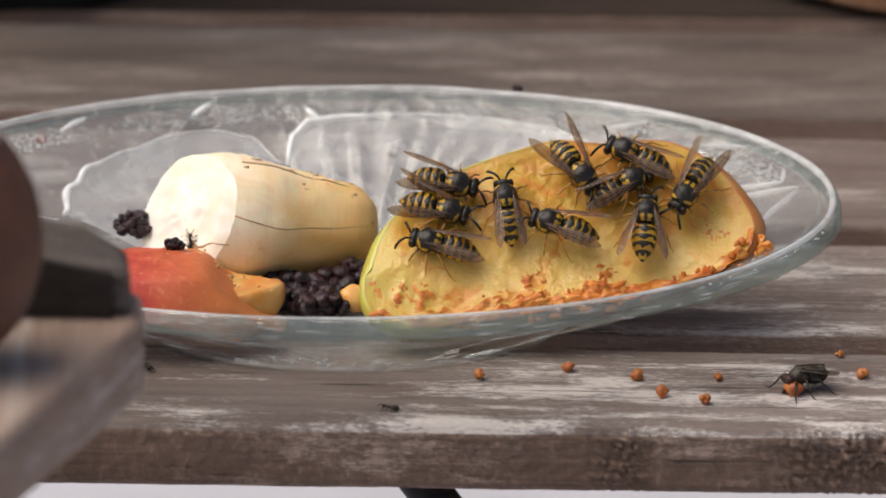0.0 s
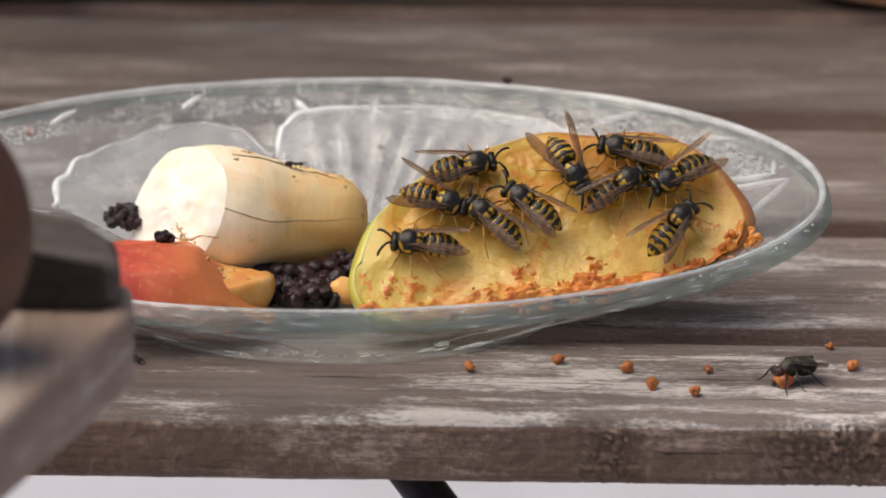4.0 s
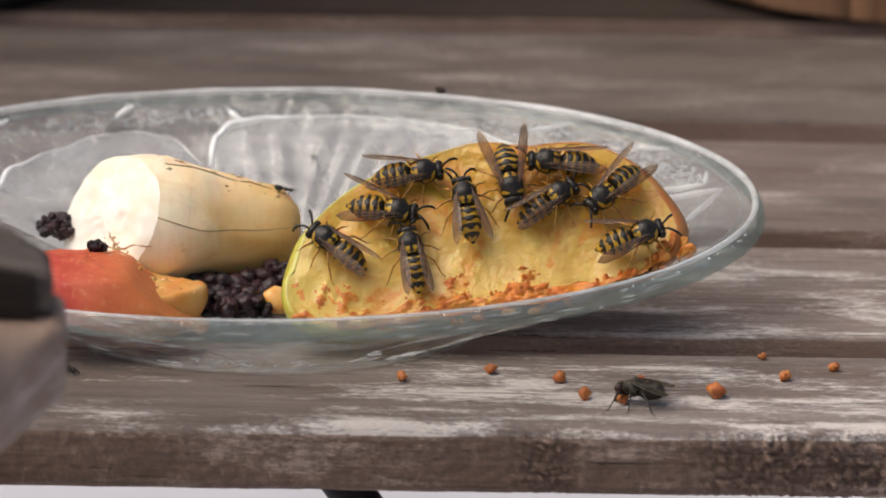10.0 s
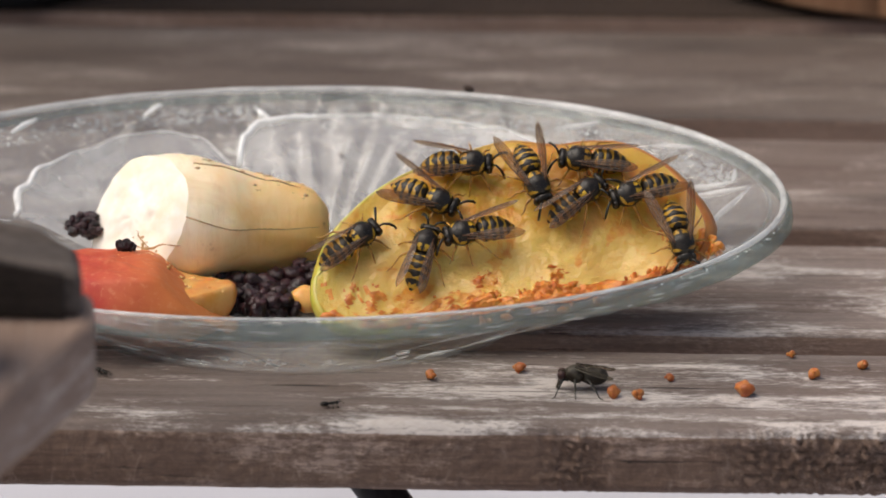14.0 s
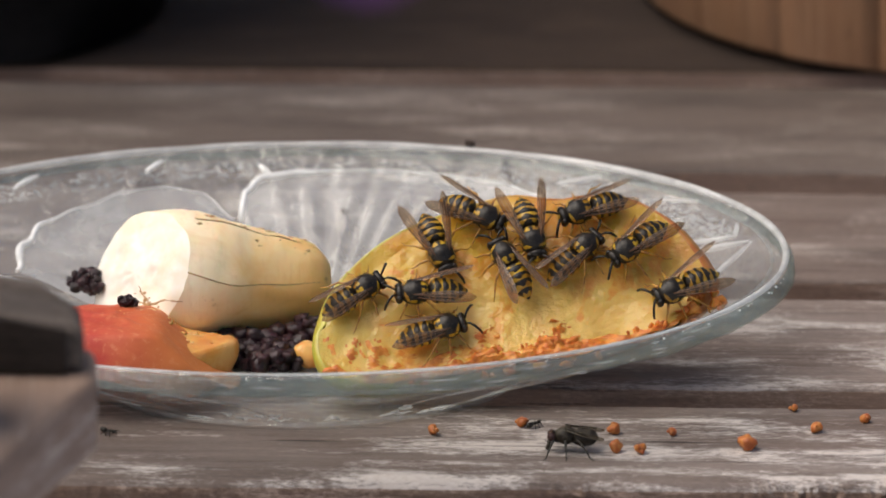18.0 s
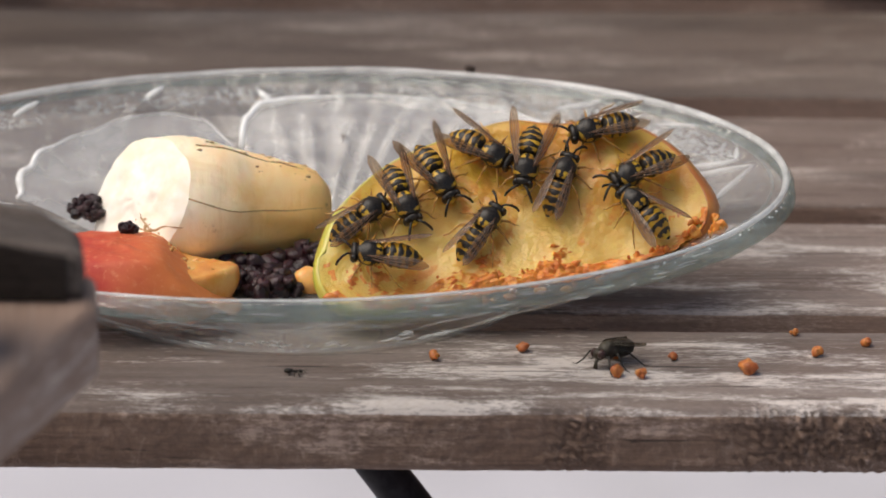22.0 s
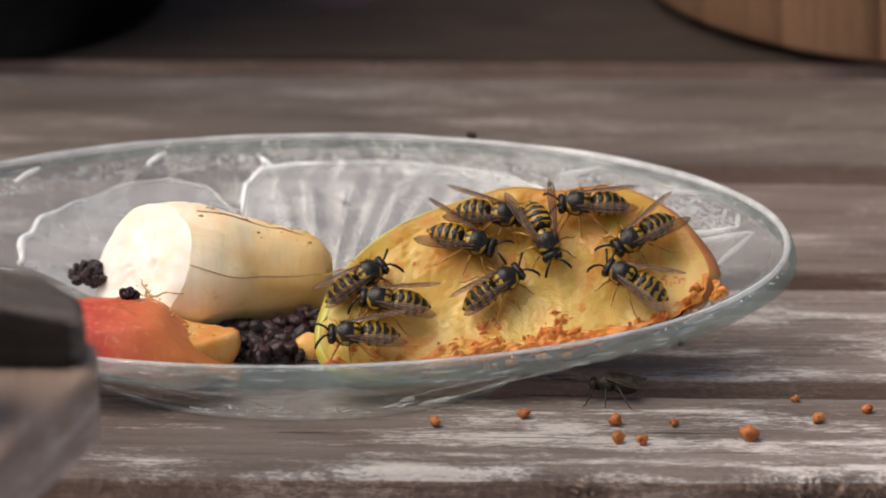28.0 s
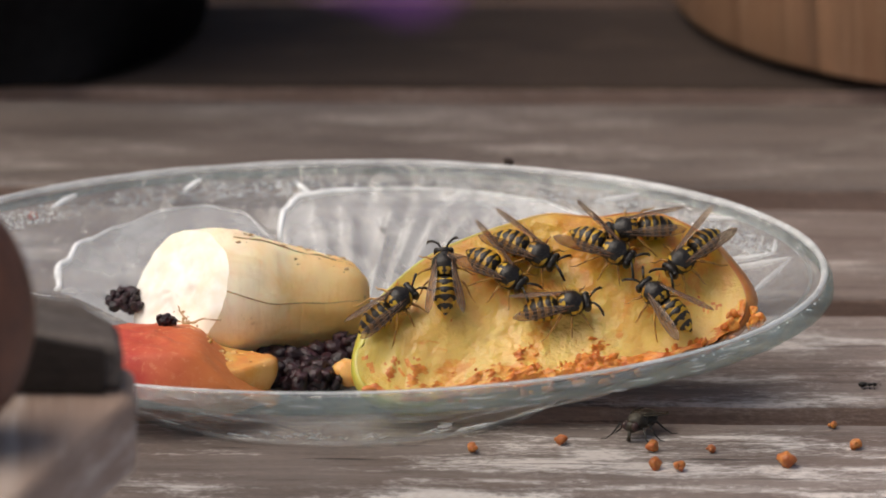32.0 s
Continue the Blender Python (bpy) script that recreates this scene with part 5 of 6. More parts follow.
def feel(wasp, seed):
    """Antennae that keep testing the surface."""
    rnd = random.Random(seed)
    for antenna in [c for c in wasp.children if c.name.startswith("antenna")]:
        side = 1 if antenna.data.vertices[0].co.y > 0 else -1
        walk(antenna, [(float(t), about((6.0, 0.45 * side, 2.9), pose(0, 0, 0, 0, rnd.uniform(-12, 14), rnd.uniform(-16, 16)))) for t in range(33)])


def motions():
    spread_wings(wasps[9], 23.3, 24.6)
    spread_wings(wasps[4], 30.35, 31.5)
    spread_wings(wasps[10], 13.8, 15.4)
    for k, wasp in enumerate(wasps):
        feel(wasp, 70 + k)
    walk(wasps[0], [(0.00, seat(-0.1, 16.8, 0.0, 165)), (1.00, seat(-1.5, 16.0, 0.0, 155)), (2.00, seat(-1.9, 16.4, 0.0, 162)), (3.00, seat(-1.3, 16.0, 0.0, 178)), (6.00, seat(-2.9, 15.0, 0.0, 155)), (7.00, seat(-3.9, 14.9, 0.0, 144)), (8.00, seat(-5.5, 14.0, 0.0, 156)), (9.00, seat(-5.0, 14.5, 0.0, 170)), (10.00, seat(-5.2, 16.8, 0.0, 141)), (11.00, seat(-5.8, 16.3, 0.0, 123)), (12.00, seat(-7.2, 17.5, 0.0, 87)), (13.00, seat(-7.8, 17.3, 0.0, 54)), (16.00, seat(-7.2, 17.4, 0.0, 27)), (17.00, seat(-7.3, 17.4, 0.0, 43)), (18.00, seat(-7.3, 18.0, 0.0, 33)), (19.00, seat(-6.3, 18.0, 0.0, 29)), (20.00, seat(-7.3, 18.4, 0.0, 21)), (21.00, seat(-6.8, 17.3, 0.0, 33)), (22.00, seat(-6.4, 18.4, 0.0, 37)), (23.00, seat(-7.1, 17.5, 0.0, 46)), (24.00, seat(-6.3, 17.9, 0.0, 40)), (25.00, seat(-7.0, 18.6, 0.0, 37)), (28.00, seat(-7.1, 19.1, 0.0, 34)), (29.00, seat(-7.6, 18.7, 0.0, 30)), (30.00, seat(-7.8, 19.0, 0.0, 23)), (31.00, seat(-7.8, 17.5, 0.0, 34)), (32.00, seat(-8.2, 18.8, 0.0, 40))])
    walk(wasps[1], [(0.00, seat(0.4, 29.0, 0.0, -12)), (1.00, seat(3.4, 29.3, 0.0, 8)), (2.00, seat(3.8, 31.3, 0.0, 0)), (3.00, seat(4.6, 30.8, 0.0, 10)), (6.00, seat(6.0, 30.5, 0.0, 11)), (7.00, seat(-2.6, 31.2, 0.0, 5)), (8.00, seat(6.1, 31.7, 0.0, 3)), (9.00, seat(7.0, 31.6, 0.0, 5)), (10.00, seat(7.8, 31.1, 0.0, 7)), (11.00, seat(10.0, 31.3, 0.0, 9)), (12.00, seat(10.4, 33.0, 0.0, 7)), (13.00, seat(11.2, 32.5, 0.0, 2)), (16.00, seat(11.7, 33.8, 0.0, -7)), (17.00, seat(12.1, 33.1, 0.0, -18)), (18.00, seat(13.9, 33.9, 0.0, -25)), (19.00, seat(11.9, 31.9, 0.0, -45)), (20.00, seat(12.1, 32.2, 0.0, -44)), (21.00, seat(13.8, 31.0, 0.0, -37)), (22.00, seat(15.4, 31.7, 0.0, -31)), (23.00, seat(15.2, 31.3, 0.0, -35)), (24.00, seat(15.4, 29.8, 0.0, -38)), (25.00, seat(15.9, 30.6, 0.0, -39)), (28.00, seat(16.5, 32.1, 0.0, -8)), (29.00, seat(15.0, 32.9, 0.0, 8)), (30.00, seat(15.2, 31.6, 0.0, -28)), (31.00, seat(17.0, 32.6, 0.0, -21)), (32.00, seat(16.4, 30.2, 0.0, -30))])
    walk(wasps[2], [(0.00, seat(-1.1, 23.8, 0.2, -16)), (1.00, seat(1.9, 22.1, 0.2, -25)), (2.00, seat(1.8, 23.6, 0.2, -26)), (3.00, seat(-0.7, 24.7, 0.2, -17)), (6.00, seat(4.5, 22.2, 0.2, -23)), (7.00, seat(4.2, 22.5, 0.2, -18)), (8.00, seat(3.3, 22.9, 0.2, -14)), (9.00, seat(3.4, 23.3, 0.2, -15)), (10.00, seat(3.3, 24.0, 0.2, -9)), (11.00, seat(4.0, 23.6, 0.2, -7)), (12.00, seat(3.6, 24.0, 0.2, -2)), (13.00, seat(5.8, 26.2, 0.2, -16)), (16.00, seat(5.8, 26.1, 0.2, -35)), (17.00, seat(6.0, 25.9, 0.2, -65)), (18.00, seat(7.2, 27.6, 0.2, -69)), (19.00, seat(5.7, 27.1, 0.2, -73)), (20.00, seat(6.5, 25.9, 0.2, -80)), (21.00, seat(5.7, 25.0, 0.2, -90)), (22.00, seat(7.0, 26.9, 0.2, -60)), (23.00, seat(6.4, 26.2, 0.2, -55)), (24.00, seat(8.1, 25.5, 0.2, -45)), (25.00, seat(9.6, 28.0, 0.2, -25)), (28.00, seat(11.7, 26.9, 0.2, -19)), (29.00, seat(11.5, 26.3, 0.2, -11)), (30.00, seat(11.2, 25.5, 0.2, -19)), (31.00, seat(11.0, 26.9, 0.2, -25)), (32.00, seat(11.1, 26.2, 0.2, -37))])
    walk(wasps[3], [(0.00, seat(11.3, 23.5, 0.0, 97)), (1.00, seat(12.3, 23.2, 0.0, 87)), (2.00, seat(11.7, 22.5, 0.0, 102)), (3.00, seat(10.6, 22.4, 0.0, 117)), (6.00, seat(10.4, 14.0, 0.0, 172)), (7.00, seat(6.8, 14.6, 0.0, 154)), (8.00, seat(5.3, 15.4, 0.0, 149)), (9.00, seat(5.6, 13.6, 0.0, 93)), (10.00, seat(8.2, 14.7, 0.0, 100)), (11.00, seat(7.8, 14.4, 0.0, 94)), (12.00, seat(6.0, 15.0, 0.0, 95)), (13.00, seat(5.4, 15.6, 0.0, 96)), (14.50, seat(4.5, 14.3, 0.0, 53)), (16.00, seat(3.6, 13.1, 0.0, 11)), (17.00, seat(3.4, 11.9, 0.0, 16)), (18.00, seat(6.6, 10.9, 0.0, 16)), (19.00, seat(12.0, 13.2, 0.0, 48)), (20.00, seat(12.6, 14.3, 0.0, 52)), (21.00, seat(12.6, 14.5, 0.0, 57)), (22.00, seat(14.7, 15.8, 0.0, 54)), (23.00, seat(14.8, 15.1, 0.0, 46)), (24.00, seat(14.7, 15.6, 0.0, 79)), (25.00, seat(14.4, 17.7, 0.0, 92)), (28.00, seat(17.0, 17.6, 0.0, 36)), (29.00, seat(18.6, 17.3, 0.0, 17)), (30.00, seat(20.9, 17.0, 0.0, 4)), (31.00, seat(21.1, 18.3, 0.0, 11)), (32.00, seat(21.6, 19.0, 0.0, 9))])
    walk(wasps[4], [(0.00, seat(21.0, 19.9, 1.2, 162)), (1.00, seat(21.9, 19.7, 1.2, 148)), (2.00, seat(21.0, 19.6, 1.2, 136)), (3.00, seat(19.0, 21.4, 1.2, 137)), (6.00, seat(15.8, 22.7, 1.2, 147)), (7.00, seat(15.6, 23.4, 1.2, 97)), (8.00, seat(15.4, 25.3, 1.2, 69)), (9.00, seat(16.5, 25.1, 1.2, 69)), (10.00, seat(17.8, 23.9, 1.2, 100)), (10.50, seat(19.3, 23.2, 1.2, 141)), (11.00, seat(20.8, 22.6, 1.2, 182)), (12.00, seat(18.7, 22.8, 1.2, 200)), (13.00, seat(17.4, 19.8, 1.2, 197)), (16.00, seat(8.7, 18.5, 1.2, 184)), (17.00, seat(8.6, 18.1, 1.2, 186)), (18.00, seat(5.7, 17.9, 1.2, 184)), (19.00, seat(1.5, 17.3, 1.2, 205)), (20.00, seat(0.4, 15.6, 1.2, 204)), (21.00, seat(0.1, 12.7, 1.2, 173)), (22.00, seat(-2.3, 10.6, 1.2, 175)), (23.00, seat(-1.5, 9.1, 1.2, 189)), (24.00, seat(0.3, 9.9, 1.2, 177)), (25.00, seat(-1.7, 8.9, 1.2, 186)), (28.00, seat(-6.5, 8.1, 1.2, 180)), (29.00, seat(-7.4, 11.9, 1.2, 224)), (30.00, seat(-6.7, 9.5, 1.2, 175)), (30.3, seat(-9.0, 9.0, 1.2, 175)), (30.4, stand(-18.5, -14, 11.5, 165)), (30.5, stand(-31.2, -16, 14.2, 150)), (30.6, stand(-36.5, -14, 22.5, 155)), (30.7, stand(-65.5, -20, 38.3, 170)), (30.9, stand(-150, -10, 50, 170)), (31.6, stand(-300, 40, 0.2, 180)), (32, stand(-300, 40, 0.2, 180))])
    walk(wasps[5], [(0.00, seat(23.3, 31.6, 1.0, -53)), (1.00, seat(23.7, 31.9, 1.0, -55)), (2.00, seat(23.5, 31.3, 1.0, -58)), (3.00, seat(23.8, 30.8, 1.0, -57)), (6.00, seat(24.2, 29.6, 1.0, -74)), (7.00, seat(24.8, 29.8, 1.0, -76)), (8.00, seat(24.1, 30.9, 1.0, -73)), (9.00, seat(24.6, 29.9, 1.0, -80)), (10.00, seat(25.3, 30.3, 1.0, -80)), (11.00, seat(24.9, 30.7, 1.0, -73)), (12.00, seat(23.9, 30.7, 1.0, -73)), (13.00, seat(24.8, 30.4, 1.0, -67)), (16.00, seat(23.3, 29.9, 1.0, -75)), (17.00, seat(24.4, 31.5, 1.0, -77)), (18.00, seat(23.6, 30.1, 1.0, -76)), (19.00, seat(24.7, 32.6, 1.0, -82)), (20.00, seat(25.5, 31.5, 1.0, -95)), (21.00, seat(24.1, 29.7, 1.0, -102)), (22.00, seat(23.3, 29.6, 1.0, -101)), (23.00, seat(25.5, 27.8, 1.0, -74)), (24.00, seat(23.7, 27.7, 1.0, -72)), (25.00, seat(25.3, 28.2, 1.0, -62)), (28.00, seat(25.6, 27.9, 1.0, -71)), (29.00, seat(25.1, 28.1, 1.0, -63)), (30.00, seat(27.2, 30.7, 1.0, -41)), (31.00, seat(28.7, 30.3, 1.0, -31)), (32.00, seat(29.9, 30.2, 1.0, -30))])
    walk(wasps[6], [(0.00, seat(34.3, 34.2, 0.0, 155)), (1.00, seat(35.0, 34.2, 0.0, 159)), (2.00, seat(35.4, 34.9, 0.0, 153)), (3.00, seat(35.3, 33.9, 0.0, 156)), (6.00, seat(34.2, 33.7, 0.0, 190)), (7.00, seat(34.1, 33.1, 0.0, 188)), (8.00, seat(33.9, 33.3, 0.0, 183)), (9.00, seat(34.1, 33.4, 0.0, 188)), (10.00, seat(34.5, 33.4, 0.0, 177)), (11.00, seat(33.4, 33.2, 0.0, 183)), (12.00, seat(33.8, 34.0, 0.0, 177)), (13.00, seat(34.6, 33.2, 0.0, 174)), (16.00, seat(35.1, 34.5, 0.0, 191)), (17.00, seat(35.0, 34.1, 0.0, 198)), (18.00, seat(34.5, 34.7, 0.0, 198)), (19.00, seat(35.1, 34.4, 0.0, 202)), (20.00, seat(36.0, 34.9, 0.0, 210)), (21.00, seat(35.5, 34.8, 0.0, 203)), (22.00, seat(36.4, 35.8, 0.0, 194)), (23.00, seat(36.1, 33.8, 0.0, 174)), (24.00, seat(35.0, 33.6, 0.0, 167)), (25.00, seat(34.7, 33.4, 0.0, 169)), (28.00, seat(34.3, 33.9, 0.0, 180)), (29.00, seat(34.4, 33.3, 0.0, 171)), (30.00, seat(34.4, 33.9, 0.0, 172)), (31.00, seat(34.3, 34.0, 0.0, 183)), (32.00, seat(36.1, 34.1, 0.0, 186))])
    walk(wasps[7], [(0.00, seat(44.0, 28.3, 0.3, -121)), (1.00, seat(45.0, 29.0, 0.3, -146)), (2.00, seat(44.7, 27.7, 0.3, -150)), (3.00, seat(44.3, 28.2, 0.3, -160)), (6.00, seat(42.6, 29.6, 0.3, -118)), (7.00, seat(43.3, 28.8, 0.3, -124)), (8.00, seat(43.6, 30.1, 0.3, -128)), (9.00, seat(42.7, 28.5, 0.3, -134)), (10.00, seat(43.5, 28.0, 0.3, -137)), (11.00, seat(42.9, 28.6, 0.3, -141)), (12.00, seat(43.2, 28.1, 0.3, -138)), (13.00, seat(43.7, 26.9, 0.3, -151)), (16.00, seat(43.7, 28.7, 0.3, -165)), (17.00, seat(43.5, 27.9, 0.3, -144)), (18.00, seat(42.5, 27.7, 0.3, -143)), (19.00, seat(43.3, 26.8, 0.3, -137)), (20.00, seat(42.7, 26.3, 0.3, -137)), (21.00, seat(43.2, 27.3, 0.3, -137)), (22.00, seat(43.2, 27.4, 0.3, -153)), (23.00, seat(43.5, 28.4, 0.3, -155)), (24.00, seat(44.1, 28.0, 0.3, -141)), (25.00, seat(43.3, 28.4, 0.3, -143)), (28.00, seat(43.2, 27.7, 0.3, -148)), (29.00, seat(43.5, 27.0, 0.3, -143)), (30.00, seat(44.4, 27.5, 0.3, -141)), (31.00, seat(43.6, 26.6, 0.3, -141)), (32.00, seat(45.4, 29.2, 0.3, -137))])
    walk(wasps[8], [(0.00, seat(35.7, 20.4, 0.4, 85)), (1.00, seat(34.9, 21.7, 0.4, 81)), (2.00, seat(35.1, 22.8, 0.4, 61)), (3.00, seat(39.2, 17.7, 0.4, 51)), (6.00, seat(43.6, 20.7, 0.4, 52)), (7.00, seat(43.6, 20.4, 0.4, 58)), (8.00, seat(45.0, 20.1, 0.4, 15)), (9.00, seat(45.4, 20.1, 0.4, 4)), (10.00, seat(47.0, 18.5, 0.4, 19)), (11.00, seat(46.9, 19.7, 0.4, 17)), (12.00, seat(46.5, 18.6, 0.4, 19)), (13.00, seat(48.5, 18.0, 0.4, -17)), (14.00, seat(50.2, 19.0, 0.4, -76)), (15.00, seat(52.0, 20.0, 0.4, -134)), (16.00, seat(53.7, 21.0, 0.4, -193)), (17.00, seat(52.6, 21.9, 0.4, -192)), (18.00, seat(50.8, 19.1, 0.4, -155)), (19.00, seat(52.4, 18.6, 0.4, -134)), (20.00, seat(49.8, 21.8, 0.4, -190)), (21.00, seat(48.5, 20.0, 0.4, -207)), (22.00, seat(43.5, 19.2, 0.4, -229)), (23.00, seat(41.3, 18.3, 0.4, -240)), (24.00, seat(42.3, 19.1, 0.4, -266)), (25.00, seat(42.9, 19.2, 0.4, -267)), (28.00, seat(41.7, 18.5, 0.4, -210)), (29.00, seat(41.7, 17.8, 0.4, -211)), (30.00, seat(40.0, 18.5, 0.4, -226)), (31.00, seat(40.2, 17.8, 0.4, -214)), (32.00, seat(40.5, 19.1, 0.4, -227))])
    walk(wasps[9], [(0.00, seat(31.4, 28.3, 0.0, 29)), (1.00, seat(31.0, 27.5, 0.0, 38)), (2.00, seat(31.8, 26.2, 0.0, 36)), (3.00, seat(32.6, 26.4, 0.0, 34)), (6.00, seat(32.5, 26.7, 0.0, 33)), (7.00, seat(32.7, 26.1, 0.0, 37)), (8.00, seat(33.6, 26.0, 0.0, 33)), (9.00, seat(32.4, 26.1, 0.0, 40)), (10.00, seat(32.3, 25.7, 0.0, 36)), (11.00, seat(32.4, 25.4, 0.0, 50)), (12.00, seat(32.8, 25.6, 0.0, 43)), (13.00, seat(33.1, 26.1, 0.0, 34)), (16.00, seat(30.5, 25.4, 0.0, 54)), (17.00, seat(31.0, 25.4, 0.0, 35)), (18.00, seat(31.7, 25.6, 0.0, 44)), (19.00, seat(30.8, 25.8, 0.0, 36)), (20.00, seat(31.8, 26.2, 0.0, 49)), (21.00, seat(29.1, 25.2, 0.0, 65)), (22.00, seat(28.9, 25.1, 0.0, 70)), (23.00, seat(17.1, 32.0, 0.0, 67)), (23.3, seat(15.5, 33.0, 0.4, 80)), (23.4, stand(6.5, 30, 34.4, 110)), (23.5, stand(-28.8, 45, 38.4, 165)), (23.7, stand(-150, 90, 70, 190)), (23.95, stand(-140, 20, 60, 250)), (24.1, stand(-85, -80, 36, 60, -50)), (24.2, stand(-50.5, -74.0, 29.5, 80, -50)), (24.3, stand(-44.3, -70.0, 27.4, 92, -50)), (24.4, stand(-38.2, -25.0, 18.2, 95, -50)), (24.5, stand(-42, 34, 27, 70)), (24.65, stand(-32, 33, 5.5, 60)), (32, stand(-32, 33, 5.5, 60))])
    walk(wasps[10], [(0, stand(230, 20, 0.2, 150)), (13.6, stand(230, 20, 0.2, 150)), (14.2, stand(150, 20, 60, 165)), (14.8, stand(75, 0, 45, 180)), (15.3, seat(37.1, 19.1, 3.0, 105)), (15.6, seat(37.1, 19.1, 0.9, 105)), (16.00, seat(37.1, 19.1, 0.9, 105)), (17.00, seat(38.3, 16.4, 0.9, 56)), (18.00, seat(20.2, 22.9, 0.9, 118)), (19.00, seat(17.0, 38.4, 0.9, 120)), (19.50, seat(6.1, 32.9, 0.9, 177)), (20.00, seat(-4.7, 27.3, 0.9, 234)), (21.00, seat(-8.6, 25.8, 0.9, 286)), (22.00, seat(0.9, 22.4, 0.9, 292)), (23.00, seat(4.0, 18.6, 0.9, 266)), (24.00, seat(6.9, 17.5, 0.9, 320)), (25.00, seat(5.6, 14.8, 0.9, 270)), (26.50, seat(2.3, 14.7, 0.9, 221)), (28.00, seat(-1.0, 14.6, 0.9, 172)), (29.00, seat(2.8, 15.7, 0.9, 143)), (30.00, seat(3.8, 15.9, 0.9, 98)), (31.00, seat(1.0, 21.9, 0.9, 97)), (32.00, seat(1.7, 24.2, 0.9, 91))])
    walk(fly, [(0.0, stand(63.6, -32.3, 0, 210)), (3.5, stand(63.5, -32.3, 0, 212)), (6.0, stand(63.6, -32.5, 0, 205)), (6.5, stand(60.5, -31.1, 0, 195)), (7.0, stand(55.9, -34.3, 0, 182)), (7.5, stand(50.8, -37.3, 0, 175)), (8.0, stand(48.2, -39.9, 0, 168)), (8.5, stand(47.9, -37.6, 0, 163)), (9.0, stand(50.5, -38.7, 0, 160)), (9.5, stand(48.6, -35.8, 0, 163)), (10.0, stand(48.2, -38.4, 0, 165)), (10.5, stand(46.4, -35.5, 0, 172)), (11.0, stand(41.6, -35.5, 0, 180)), (11.5, stand(41.9, -34.0, 0, 186)), (12.0, stand(41.1, -32.8, 0, 188)), (12.5, stand(40.5, -34.0, 0, 186)), (13.0, stand(38.3, -33.1, 0, 182)), (13.5, stand(33.2, -31.7, 0, 178)), (15.5, stand(33.6, -33.0, 0, 170)), (16.0, stand(33.2, -34.2, 0, 168)), (17.0, stand(31.6, -34.0, 0, 170)), (18.0, stand(31.0, -35.2, 0, 178)), (18.5, stand(33.0, -34.6, 0, 184)), (19.0, stand(36.1, -35.8, 0, 232)), (19.5, stand(35.9, -32.3, 0, 236)), (20.0, stand(36.5, -29.9, 0, 232)), (21.0, stand(37.4, -30.2, 0, 226)), (22.0, stand(38.0, -29.0, 0, 222)), (22.5, stand(38.4, -29.9, 0, 222)), (23.0, stand(42.6, -29.0, 0, 236)), (23.5, stand(44.8, -15.9, 0, 190)), (24.0, stand(47.0, -12.6, 0, 165)), (25.0, stand(45.9, -11.4, 0, 165)), (25.5, stand(45.9, -10.8, 0, 165)), (27.5, stand(37.5, -10.8, 0, 168)), (28.0, stand(38.3, -12.6, 0, 172)), (29.0, stand(35.7, -14.4, 0, 222)), (30.0, stand(36.2, -16.5, 0, 234)), (31.0, stand(36.5, -16.5, 0, 240)), (31.5, stand(36.5, -17.1, 0, 240)), (32.0, stand(36.2, -17.7, 0, 240))])
    walk(ants[0], [(0.0, stand(-9.2, -43.1, 0.1, 156)), (1.0, stand(-39.6, -29.6, 0.1, 159)), (1.6, stand(-57.9, -24.9, 0.1, 165)), (32.0, stand(-62.9, -23.4, 0.1, 163))])
    walk(ants[1], [(0.0, stand(-44.8, 8.5, 13.5, 80, -80)), (1.0, stand(-38.7, 4.5, 21.8, 60, -75)), (2.0, stand(-37.6, 6.0, 27.9, 75, -60)), (2.6, stand(-34.5, 14.0, 26.6, 40, -20)), (3.0, stand(-29.9, 16.0, 24.5, 5, 5)), (4.5, stand(-23.6, 18.0, 22.7, 0, 0)), (6.8, stand(-14.7, 20.0, 19.2, -10, 10)), (11.0, stand(-14.7, 20.0, 19.2, -10, 10)), (12.0, stand(-17.7, 36.0, 10.0, 20, 0)), (32.0, stand(-18.2, 38.0, 8.5, 20, 0))])
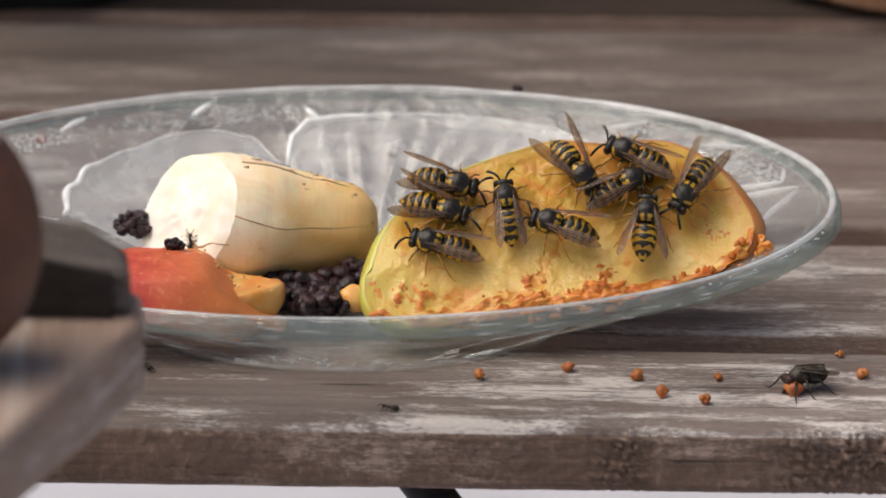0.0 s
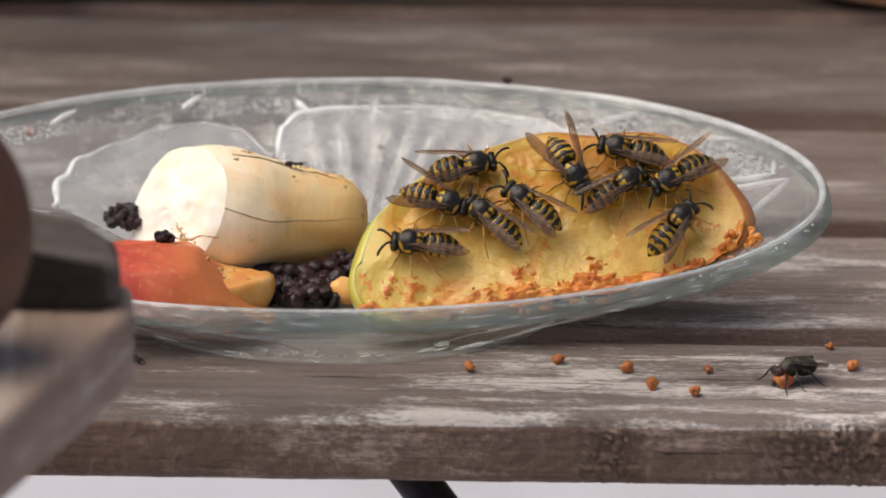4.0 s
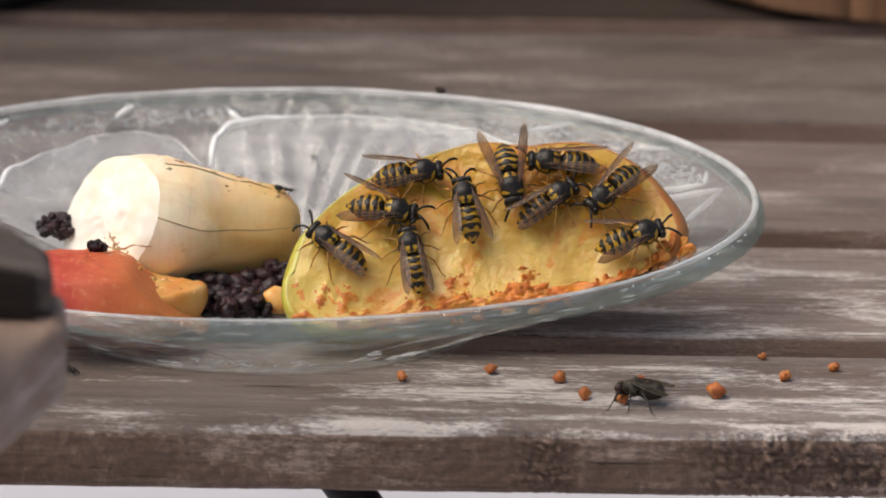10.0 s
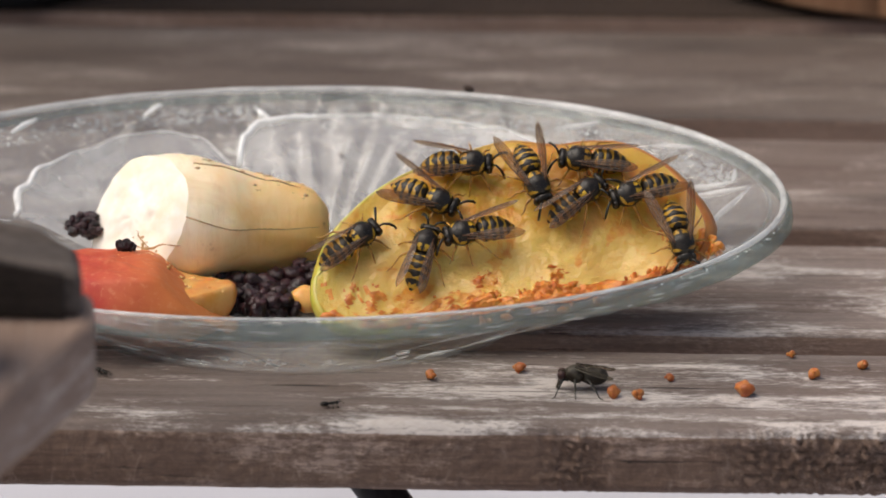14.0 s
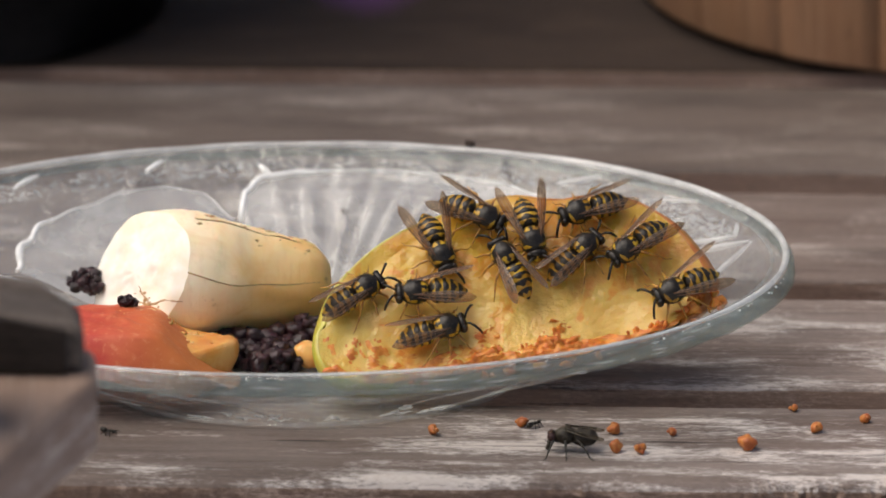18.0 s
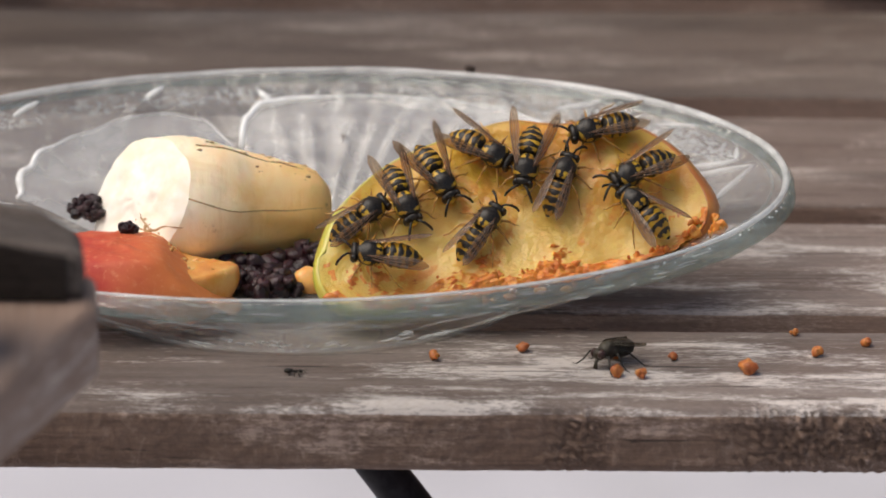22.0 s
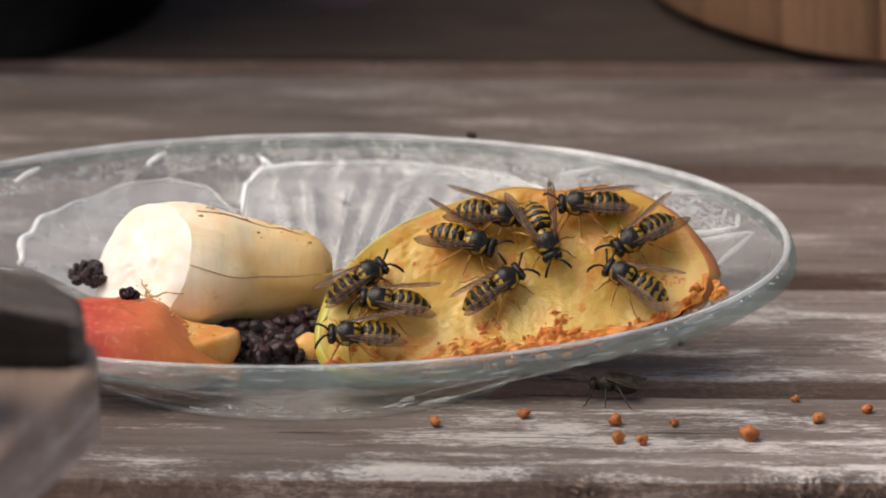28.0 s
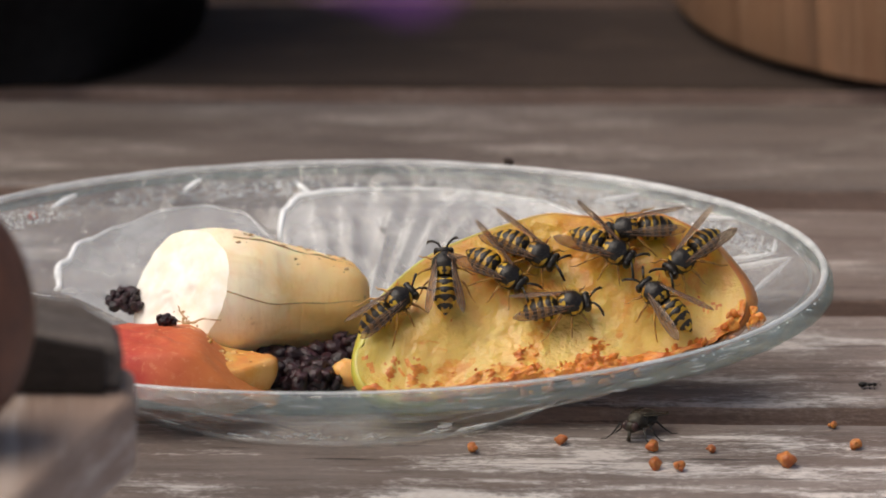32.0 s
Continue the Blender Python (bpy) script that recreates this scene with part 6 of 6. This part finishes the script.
    walk(ants[2], [(0.0, stand(-59.9, -24.9, 0.1, 0)), (11.4, stand(-57.9, -24.9, 0.1, 3)), (12.0, stand(-44.0, -24.0, 0.1, -17)), (12.5, stand(-35.0, -32.0, 0.1, -50)), (13.0, stand(-29.9, -41.1, 0.1, -38)), (13.5, stand(-22.2, -41.9, 0.1, 8)), (14.5, stand(1.6, -36.7, 0.1, 21)), (15.5, stand(21.4, -24.9, 0.1, 31)), (16.0, stand(22.4, -24.0, 0.1, 38)), (18.4, stand(24.4, -22.5, 0.1, 50)), (19.0, stand(24.6, -21.3, 0.1, 110)), (19.5, stand(23.4, -19.5, 0.1, 119)), (20.0, stand(21.6, -16.0, 0.1, 113)), (20.5, stand(19.6, -10.6, 0.1, 115)), (21.5, stand(11.6, 5.1, 0.1, 120)), (32.0, stand(9.6, 6.6, 0.1, 143))])
    walk(ants[3], [(0.0, stand(-52.0, -21.9, 0.1, -70)), (21.0, stand(-49.9, -27.8, 0.1, -19)), (22.0, stand(-18.2, -33.7, 0.1, -10)), (22.5, stand(-4.9, -35.8, 0.1, -26)), (23.0, stand(8.9, -46.9, 0.1, -9)), (23.5, stand(31.3, -41.6, 0.1, 3)), (24.0, stand(54.8, -44.6, 0.1, 9)), (24.3, stand(61.8, -36.7, 0.1, 48)), (25.0, stand(74.1, -22.8, 0.1, 53)), (25.5, stand(72.9, -21.9, 0.1, 120)), (27.0, stand(59.8, 2.1, 0.1, 121)), (28.0, stand(49.7, 16.4, 0.1, 108)), (29.0, stand(54.2, 19.8, 0.1, 28)), (30.0, stand(61.9, 20.1, 0.1, -35)), (31.0, stand(67.6, 10.3, 0.1, -69)), (31.5, stand(67.1, 6.3, 0.1, -25)), (32.0, stand(76.9, 6.0, 0.1, -2))])
    walk(crumb_at["moved_one"], [(0.0, stand(34.1, -27.0, 0.1, 20)), (13.2, stand(34.1, -27.0, 0.1, 20)), (15.5, stand(37.1, -26.4, 0.1, 20)), (18.4, stand(38.1, -26.4, 0.1, 20)), (32.0, stand(38.0, -26.4, 0.1, 20))])
    walk(crumb_at["moved_two"], [(0.0, stand(45.6, -39.4, 0.1, 20)), (9.3, stand(45.4, -39.1, 0.1, 20)), (10.0, stand(44.8, -38.2, 0.1, 20)), (11.5, stand(42.5, -36.8, 0.1, 20)), (32.0, stand(42.4, -36.8, 0.1, 20))])
    walk(sprig, [(t, pose(0.82 * dx * MM, 0, 0.0094 + 0.82 * dz * MM)) for t, dx, dz in ((0, 2, 2), (3.5, -2, 3), (7, 1, 1), (11, -3, 2), (15, 2, 1), (19, 0, 0), (23, 3, 2), (27, -2, 1), (28, -3, 0.5), (30.2, -3, 1), (30.7, -8, -1), (31.0, -9, -8), (31.25, -3, 0), (31.6, -7, -8), (31.85, -1, 0), (32, 1, 0))])


motions()
